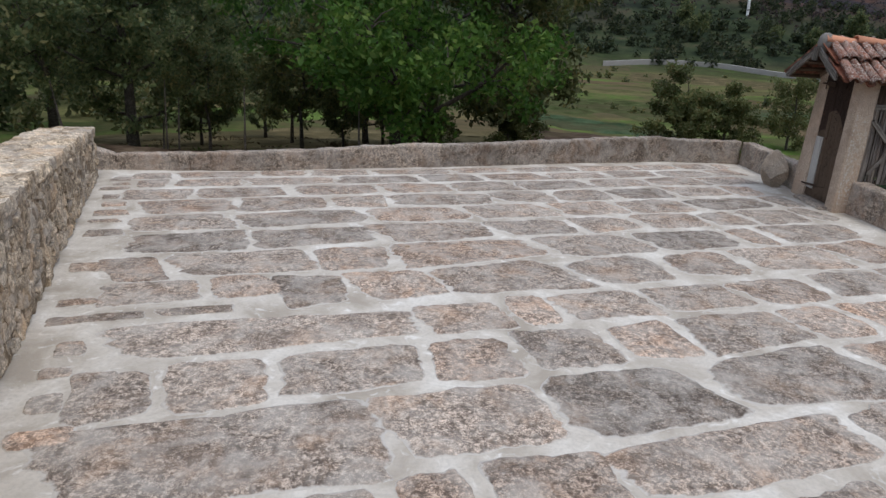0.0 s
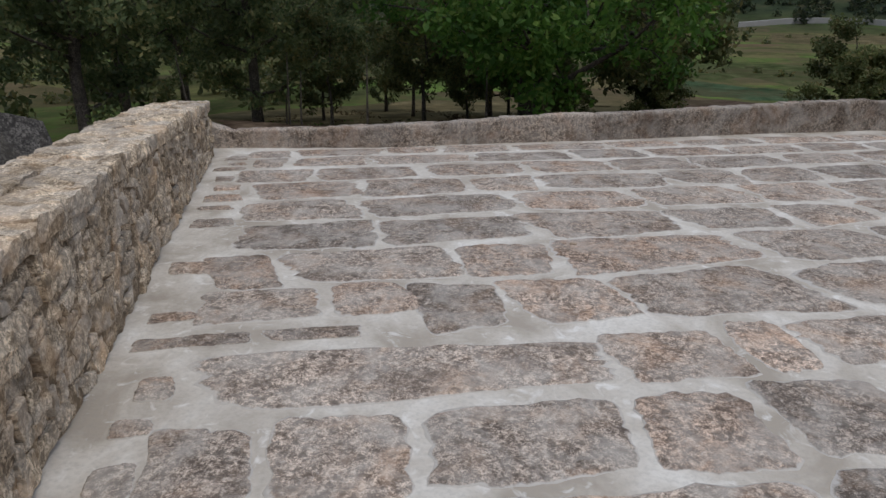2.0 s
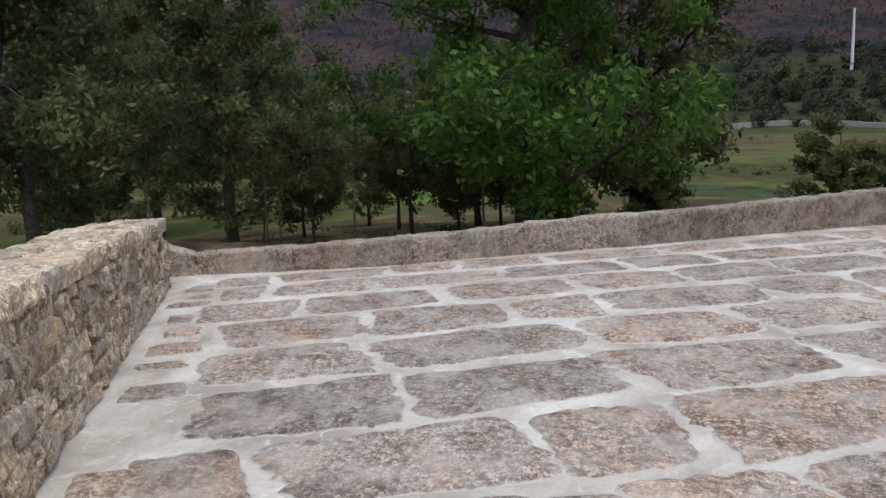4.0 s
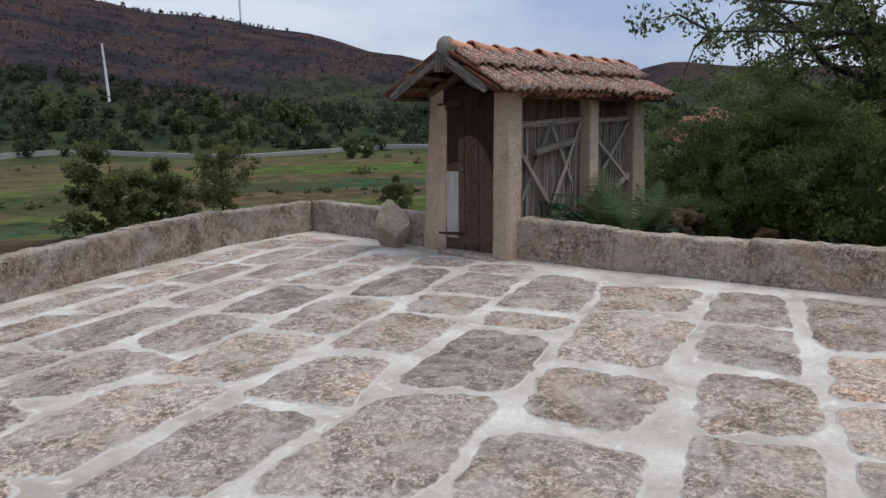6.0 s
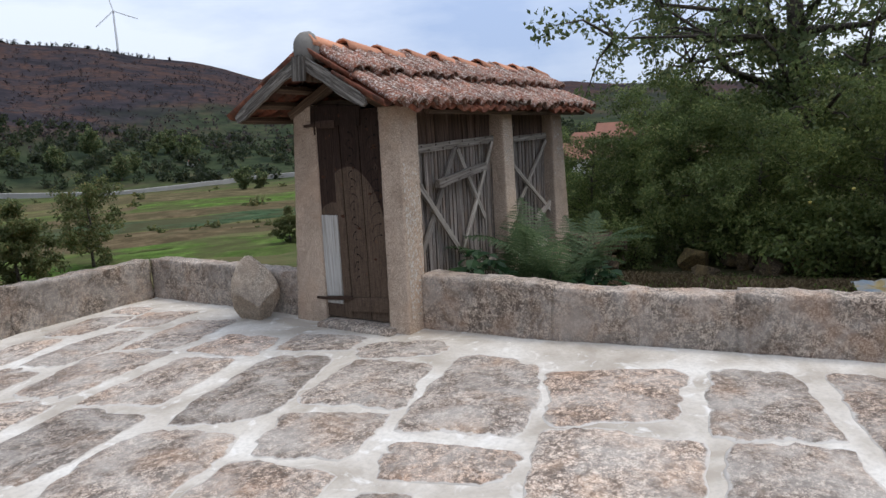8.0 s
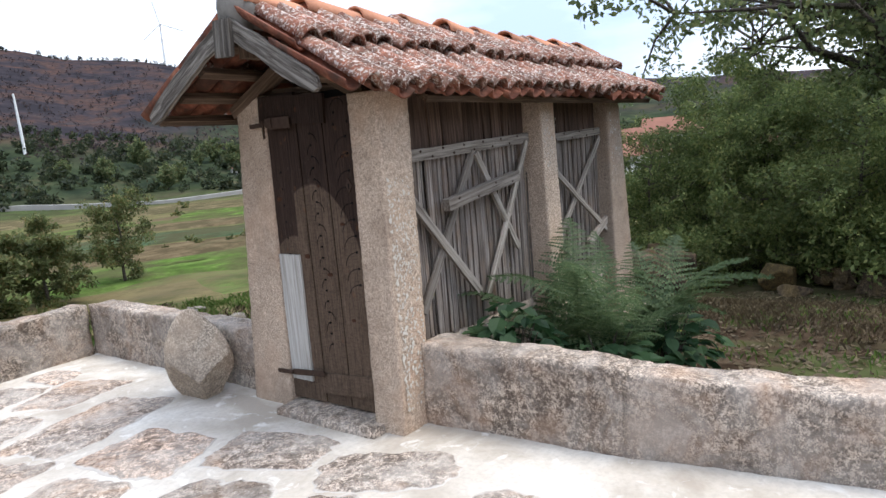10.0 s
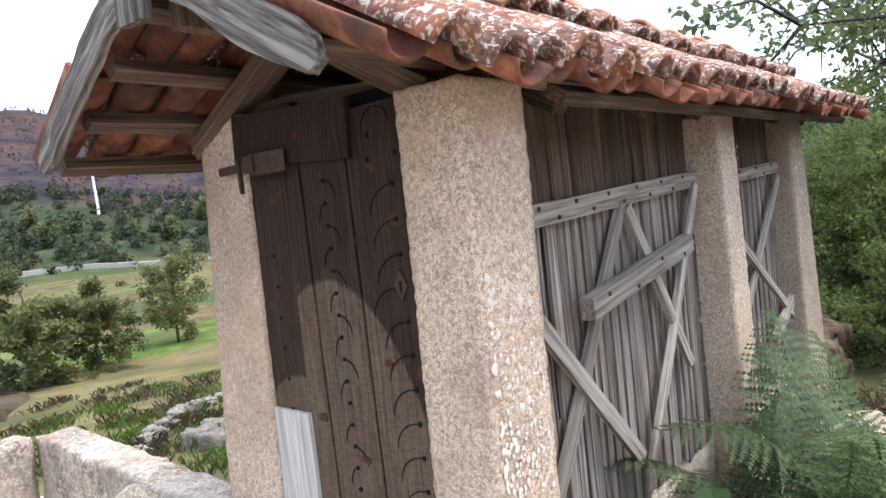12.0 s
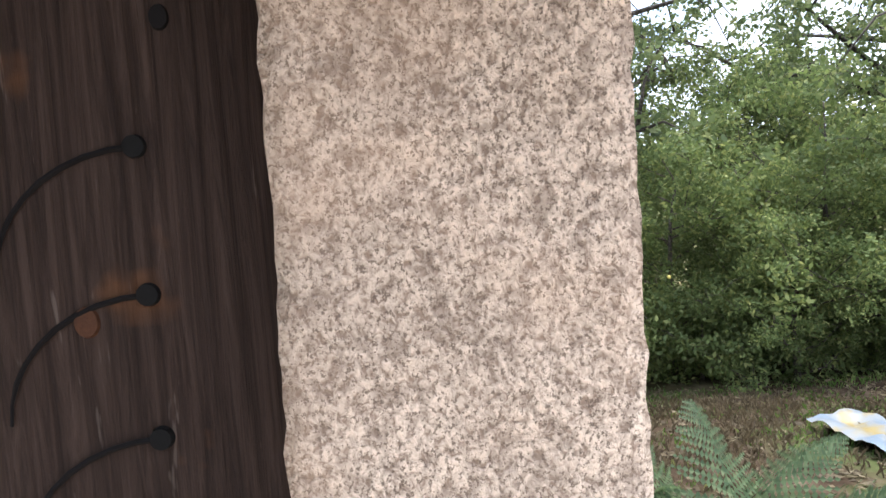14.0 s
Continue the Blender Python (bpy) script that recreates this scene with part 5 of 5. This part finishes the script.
def road():
    bm, left, right = bmesh.new(), [], []
    for k in range(40):
        az = radians(8 + k * 1.05)
        d = 176 + 6 * math.sin(k * 0.25)
        for side, w in ((left, -1.5), (right, 1.5)):
            x, y = 2 + (d + w) * math.sin(az), 6 + (d + w) * math.cos(az)
            side.append(bm.verts.new((x, y, land(2 + d * math.sin(az), 6 + d * math.cos(az)) + 0.9)))
    low = [bm.verts.new(v.co - Vector((0, 0, 2))) for v in left]
    for k in range(39):
        bm.faces.new((left[k], right[k], right[k + 1], left[k + 1]))
        bm.faces.new((low[k], left[k], left[k + 1], low[k + 1]))
    tagged(part("road", bm, M_ROAD), "pale country road along the valley", "road", kind="structure")


road()


# ---- rubble walls, rocks and litter round the yard ----
def stone_heap(name, label, category, pts, count, size, height, mat, seed, spread=0.4):
    """A dry-stone run or heap: separate stones piled along a line."""
    ob = thing(name, label, category)
    rnd = random.Random(seed)
    for k in range(count):
        t = rnd.random() * (len(pts) - 1)
        i = min(int(t), len(pts) - 2)
        x, y = (pts[i][j] + (pts[i + 1][j] - pts[i][j]) * (t - i) for j in (0, 1))
        x, y = x + rnd.uniform(-spread, spread), y + rnd.uniform(-spread, spread)
        s = size * rnd.uniform(0.55, 1.35)
        bm = block((s, s * rnd.uniform(0.7, 1.0), s * rnd.uniform(0.4, 0.75)), (6, 5, 4), s * 0.13, 3.5 / s, s * 0.05, k + seed * 50)
        part("stone", bm, mat, ob, smooth=True).matrix_basis = pose(x, y, land(x, y) + 0.05 + rnd.random() * height, rnd.uniform(-15, 15), rnd.uniform(-15, 15), rnd.uniform(0, 180))


stone_heap("dry_stone_wall", "tumbled dry-stone wall behind the granary", "stone wall", [(9.2, 9.65), (11.0, 10.1), (13.8, 10.7)], 130, 0.3, 0.5, M_MOSSY, 3, 0.28)
stone_heap("dry_stone_wall", "low mossy dry-stone wall under the oaks", "stone wall", [(13.7, 8.3), (13.9, 7.6), (14.2, 7.0)], 40, 0.3, 0.2, M_MOSSY, 4, 0.3)
stone_heap("stone_heap", "heap of pale loose stones on the terrace", "stone heap", [(8.4, 17.6), (10.4, 19.6)], 22, 0.42, 0.06, M_FLAGS, 5, 0.3)
stone_heap("terrace_wall", "line of pale stones edging the terrace", "stone wall", [(6.0, 16.0), (9.0, 20.5), (12.0, 23.0)], 80, 0.22, 0.08, M_FLAGS, 6, 0.16)
M_MOSS = plain("moss", (0.16, 0.17, 0.035), 0.95, 0, 0.5, 60)
M_OCHRE = granite("ochre_moss", (0.17, 0.12, 0.047), (0.07, 0.048, 0.022), (0.15, 0.085, 0.033), 40, coarse=0.6)
for x, y, size, seed, mat, label in (
    (13.2, 9.1, (0.34, 0.32, 0.28), 5.0, M_OCHRE, "rounded rock under yellow ochre moss"),
    (12.8, 8.8, (0.26, 0.22, 0.14), 7.0, M_MOSSY, "low brown rock beside the ochre one"),
    (13.6, 7.4, (0.38, 0.34, 0.28), 12.0, M_OCHRE, "broad rock under yellow ochre moss"),
    (13.3, 7.9, (0.3, 0.36, 0.22), 6.0, M_MOSSY, "flat brown mossy rock under the trees"),
):
    boulder("mossy_rock", size, seed, pose(x, y, land(x, y) - 0.09, 0, 0, seed * 20), mat, label, "mossy rocks")
boulder("foot_rock", (0.26, 0.32, 0.22), 8.0, pose(8.95, 9.15, land(8.95, 9.15) - 0.05, 0, 0, 40), M_ROCK, "pale rock at the foot of the granary post")
M_DARKROCK = granite("dark_rock", (0.15, 0.135, 0.12), (0.05, 0.045, 0.04), (0.13, 0.11, 0.08), 30, coarse=0.8)
boulder("outer_rock", (0.85, 1.0, 1.06), 11.0, pose(-6.15, 6.55, land(-6.15, 6.55) - 0.05, 0, 0, 60), M_DARKROCK, "large dark weathered rock beyond the rubble wall", facets=16)


# ---- bracken, shrub, dry grass ----
def frond_mesh(length, arch, seed):
    """One bracken frond: an arching stem with separate tapering leaflets, each a comb of small lobes."""
    rnd, verts, faces, n = random.Random(seed), [], [], 26
    spine = [Vector((length * t * (1 - 0.25 * arch * t), 0.05 * length * math.sin(seed + 2 * t) * t, length * (0.75 * t - arch * 0.95 * t * t))) for t in (i / n for i in range(n + 1))]
    for a, b in zip(spine, spine[1:]):
        o = len(verts)
        verts += [a + Vector((0, 0.005, 0)), a - Vector((0, 0.005, 0)), b - Vector((0, 0.003, 0)), b + Vector((0, 0.003, 0))]
        faces.append((o, o + 1, o + 2, o + 3))
    for i in range(5, n + 1):
        t = i / n
        reach = length * 0.34 * min(1, 0.55 + (t - 0.2) * 1.6) * (1.04 - t) ** 0.75
        fwd = (spine[min(n, i + 1)] - spine[i - 1]).normalized()
        for s in (-1, 1):
            d = (Vector((0, s, -0.15 + rnd.uniform(-0.18, 0.18))) + fwd * rnd.uniform(0.35, 0.55)).normalized()
            side = d.cross(Vector((0, 0, 1))).normalized()
            up, m = side.cross(d), 10
            for k in range(m):
                u0, u1 = k / m, (k + 1) / m
                p, q = (spine[i] + d * reach * u - Vector((0, 0, 0.16 * reach * u * u)) for u in (u0, u1))
                w = length * 0.019 * (1 - u0) ** 0.6 + 0.002
                for e in (-1, 1):
                    o = len(verts)
                    verts += [p, p.lerp(q, 0.55) + side * e * w + up * w * 0.1, q]
                    faces.append((o, o + 1, o + 2))
    me = bpy.data.meshes.new("frond")
    me.from_pydata([tuple(v) for v in verts], [], faces)
    me.materials.append(L_FERN)
    return me


FRONDS = [frond_mesh(1.0, a, s) for a, s in ((0.55, 1), (0.75, 2), (0.9, 3), (0.45, 4))]


def fern(x, y, size, count, seed, label):
    rnd = random.Random(seed)
    ob = thing("fern", label, "fern", "bracken ferns", at=Matrix.Translation((x, y, land(x, y) - 0.02)))
    for k in range(count):
        f = new("frond", FRONDS[k % 4])
        f.parent = ob
        s = size * rnd.uniform(0.7, 1.15)
        f.matrix_basis = Matrix.Rotation(k * 2.4 + rnd.uniform(-0.4, 0.4), 4, "Z") @ Matrix.Rotation(radians(-rnd.uniform(18, 58)), 4, "Y") @ Matrix.Rotation(rnd.uniform(-0.4, 0.4), 4, "X") @ Matrix.Scale(s, 4)


fern(6.4, 8.56, 1.2, 9, 1, "tall green bracken fern against the granary")
fern(6.8, 8.5, 1.22, 9, 2, "arching green bracken fern beside the granary")
fern(6.5, 8.25, 0.8, 6, 3, "low green bracken fern by the parapet")
fern(6.75, 8.12, 1.1, 7, 5, "arching green bracken fern over the shrub")
fern(7.25, 8.5, 0.95, 8, 4, "grey green bracken fern by the last post")


def leafy_shrub(name, x, y, rx, ry, h, count, size, seed, label, mat=L_BROAD):
    """A low shrub of broad pointed leaves on thin stems."""
    rnd = random.Random(seed)
    ob = thing(name, label, "shrub", at=Matrix.Translation((x, y, land(x, y) - 0.02)))
    verts, faces = [], []
    for k in range(14):
        a = rnd.uniform(0, 6.28)
        tip = Vector((rx * 0.8 * math.cos(a) * rnd.random(), ry * 0.8 * math.sin(a) * rnd.random(), h * rnd.uniform(0.6, 0.95)))
        stem = bmesh.new()
        tube(stem, [Vector((0, 0, 0)), tip * 0.5 + Vector((0, 0, 0.05)), tip], [0.008, 0.006, 0.003], 5)
        part("stem", stem, M_BARK, ob)
    for k in range(count):
        a, r, t = rnd.uniform(0, 6.28), rnd.random() ** 0.5, rnd.random() ** 0.7
        p = Vector((rx * r * math.cos(a), ry * r * math.sin(a), h * (0.12 + 0.88 * t) * (1 - 0.45 * r * r)))
        out = Vector((math.cos(a) + rnd.uniform(-0.7, 0.7), math.sin(a) + rnd.uniform(-0.7, 0.7), rnd.uniform(-0.75, 0.25))).normalized()
        side = out.cross(Vector((rnd.uniform(-0.4, 0.4), rnd.uniform(-0.4, 0.4), 1))).normalized()
        up = side.cross(out)
        s = size * rnd.uniform(0.6, 1.25)
        o = len(verts)
        for u, w, z in ((0, 0, 0), (0.28, 0.36, 0.08), (0.62, 0.33, 0.07), (1, 0, -0.10), (0.62, -0.33, 0.07), (0.28, -0.36, 0.08), (0.45, 0, 0.0)):
            verts.append(tuple(p + out * s * u + side * s * w + up * s * z))
        faces += [(o, o + 1, o + 6), (o + 1, o + 2, o + 6), (o + 2, o + 3, o + 6), (o + 3, o + 4, o + 6), (o + 4, o + 5, o + 6), (o + 5, o, o + 6)]
    me = bpy.data.meshes.new("foliage")
    me.from_pydata(verts, [], faces)
    linked("foliage", me, mat, ob)


leafy_shrub("shrub", 5.84, 8.52, 0.30, 0.26, 0.62, 300, 0.115, 1, "dark broad-leaved shrub at the foot of the granary")
leafy_shrub("shrub", 6.95, 8.1, 0.36, 0.26, 0.5, 190, 0.12, 3, "broad-leaved shrub under the arching ferns")
leafy_shrub("shrub", 6.3, 8.2, 0.36, 0.22, 0.42, 150, 0.11, 2, "broad-leaved shrub along the parapet")


def grass(name, label, x0, x1, y0, y1, count, h, mat, seed, keep=None):
    rng = np.random.default_rng(seed)
    verts = []
    clumps = rng.uniform((x0, y0), (x1, y1), (max(3, count // 60), 2))
    for _ in range(count):
        c = clumps[rng.integers(len(clumps))] + rng.normal(0, 0.22, 2)
        if keep and not keep(*c):
            continue
        z, a, s = land(*c), rng.uniform(0, 6.28), h * rng.uniform(0.4, 1.2)
        d, lean = np.array((math.cos(a), math.sin(a))), rng.uniform(0.2, 0.9) * s
        b = np.array((-d[1], d[0])) * 0.0035
        p, q, t = c, c + d * lean * 0.4, c + d * lean
        verts += [(*(p - b), z - 0.02), (*(p + b), z - 0.02), (*(q + b), z + s * 0.6), (*(t), z + s * 0.8), (*(q - b), z + s * 0.6)]
    me = bpy.data.meshes.new(name)
    me.from_pydata(verts, [], [tuple(range(i, i + 5)) for i in range(0, len(verts), 5)])
    tagged(linked(name, me, mat), label, "grass", kind="stuff")


def outside(x, y):
    return x > right_line(y) + 0.35 and not (5.0 < x < 8.6 and 8.6 < y < 10.2)


grass("dry_grass", "dry straw coloured grass and dead bracken", 9.2, 12.2, 5.5, 9.3, 5000, 0.09, L_DRY, 1, outside)
grass("green_grass", "thin green grass in the litter", 7.5, 13, -2, 8.5, 6000, 0.07, L_GRASS, 2, outside)
grass("terrace_grass", "rough green and straw grass on the terrace", -12, 14, 12.5, 24, 14000, 0.2, L_GRASS, 3)
grass("terrace_straw", "straw coloured grass on the terrace", -14, 12, 13, 30, 9000, 0.24, L_DRY, 4)


def leaf_litter():
    """Fallen leaves and bits of bark lying on the yard's ground."""
    rng, verts = np.random.default_rng(5), []
    for _ in range(16000):
        x, y = rng.uniform(5.8, 13), rng.uniform(-3, 9.6)
        if not outside(x, y):
            continue
        s, a = rng.uniform(0.015, 0.045), rng.uniform(0, 6.28)
        z, c, d = land(x, y) + 0.012, math.cos(a), math.sin(a)
        t = rng.uniform(-0.012, 0.02, 4)
        verts += [(x - c * s, y - d * s, z + t[0]), (x + d * s * 0.5, y - c * s * 0.5, z + t[1]), (x + c * s, y + d * s, z + t[2]), (x - d * s * 0.5, y + c * s * 0.5, z + t[3])]
    me = bpy.data.meshes.new("leaf_litter")
    me.from_pydata(verts, [], [tuple(range(i, i + 4)) for i in range(0, len(verts), 4)])
    tagged(linked("leaf_litter", me, L_DRY), "fallen brown leaves on bare ground", "leaf litter", kind="stuff")


leaf_litter()
grass("meadow_grass", "bright short grass on the terrace below", 2, 16, 13.5, 26, 9000, 0.2, L_GRASS, 7)
boulder("moss_cushion", (0.2, 0.16, 0.1), 9.0, pose(8.62, 8.78, land(8.62, 8.78) - 0.02, 0, 0, 10), M_MOSS, "yellow green moss cushion at the foot of the post")


# ---- a plastic sheet and windfalls under the trees ----
def plastic_sheet(x, y, turn):
    bm = bmesh.new()
    grid = [[bm.verts.new((i * 0.06, j * 0.06, 0.03 + 0.06 * noise.noise((i * 0.35, j * 0.35, 2)) + 0.03 * noise.noise((i * 0.9, j * 0.9, 7)))) for j in range(9)] for i in range(14)]
    for i in range(13):
        for j in range(8):
            bm.faces.new((grid[i][j], grid[i + 1][j], grid[i + 1][j + 1], grid[i][j + 1]))
    ob = part("plastic_sheet", bm, M_SHEET, smooth=True)
    ob.matrix_basis = pose(x, y, land(x, y) + 0.05, 0, 0, turn)
    tagged(ob, "crumpled pale blue and yellow plastic sheet on the litter", "plastic sheet")


def sheet_material():
    k = Mat("plastic_sheet", 0.4)
    return k.done(k.ramp(k.noise(3.0, 3), (0.42, (0.12, 0.15, 0.18)), (0.52, (0.165, 0.172, 0.172)), (0.6, (0.19, 0.145, 0.06))))


M_SHEET = sheet_material()
plastic_sheet(9.55, 5.75, 15)
M_FRUIT = plain("yellow_apple", (0.62, 0.50, 0.14), 0.45, 0, 0.2, 30)
fruit_bm = bmesh.new()
bmesh.ops.create_icosphere(fruit_bm, subdivisions=2, radius=0.04)
for v in fruit_bm.verts:
    v.co.z -= 0.012 * max(0, 1 - (v.co.xy.length / 0.025)) * (1 if v.co.z > 0 else -1)
FRUIT = bpy.data.meshes.new("apple")
fruit_bm.to_mesh(FRUIT)
fruit_bm.free()
FRUIT.materials.append(M_FRUIT)
FRUIT.shade_smooth()
fruit_rnd = random.Random(8)
for ob in [o for o in scene.objects if o.name.startswith("tree") and o.get("group") == "saplings"][:7]:
    for k in range(9):
        f = new("apple", FRUIT)
        f.parent = ob
        a, r = fruit_rnd.uniform(0, 6.28), fruit_rnd.uniform(1.3, 2.5)
        f.location = (r * math.cos(a), r * math.sin(a), fruit_rnd.uniform(1.0, 3.6))


# ---- small things on the floor ----
for k, (x, y, s) in enumerate(((-0.13, 5.98, 0.03), (-0.91, 7.1, 0.03), (2.6, 7.4, 0.012), (3.9, 7.5, 0.014), (0.6, 4.0, 0.013), (1.9, 8.8, 0.012))):
    boulder("pebble", (s, s * 0.8, s * 0.6), k + 1.0, pose(x, y, 0.008, 0, 0, k * 40), M_ROCK, "small loose stone on the paving", "loose stones")
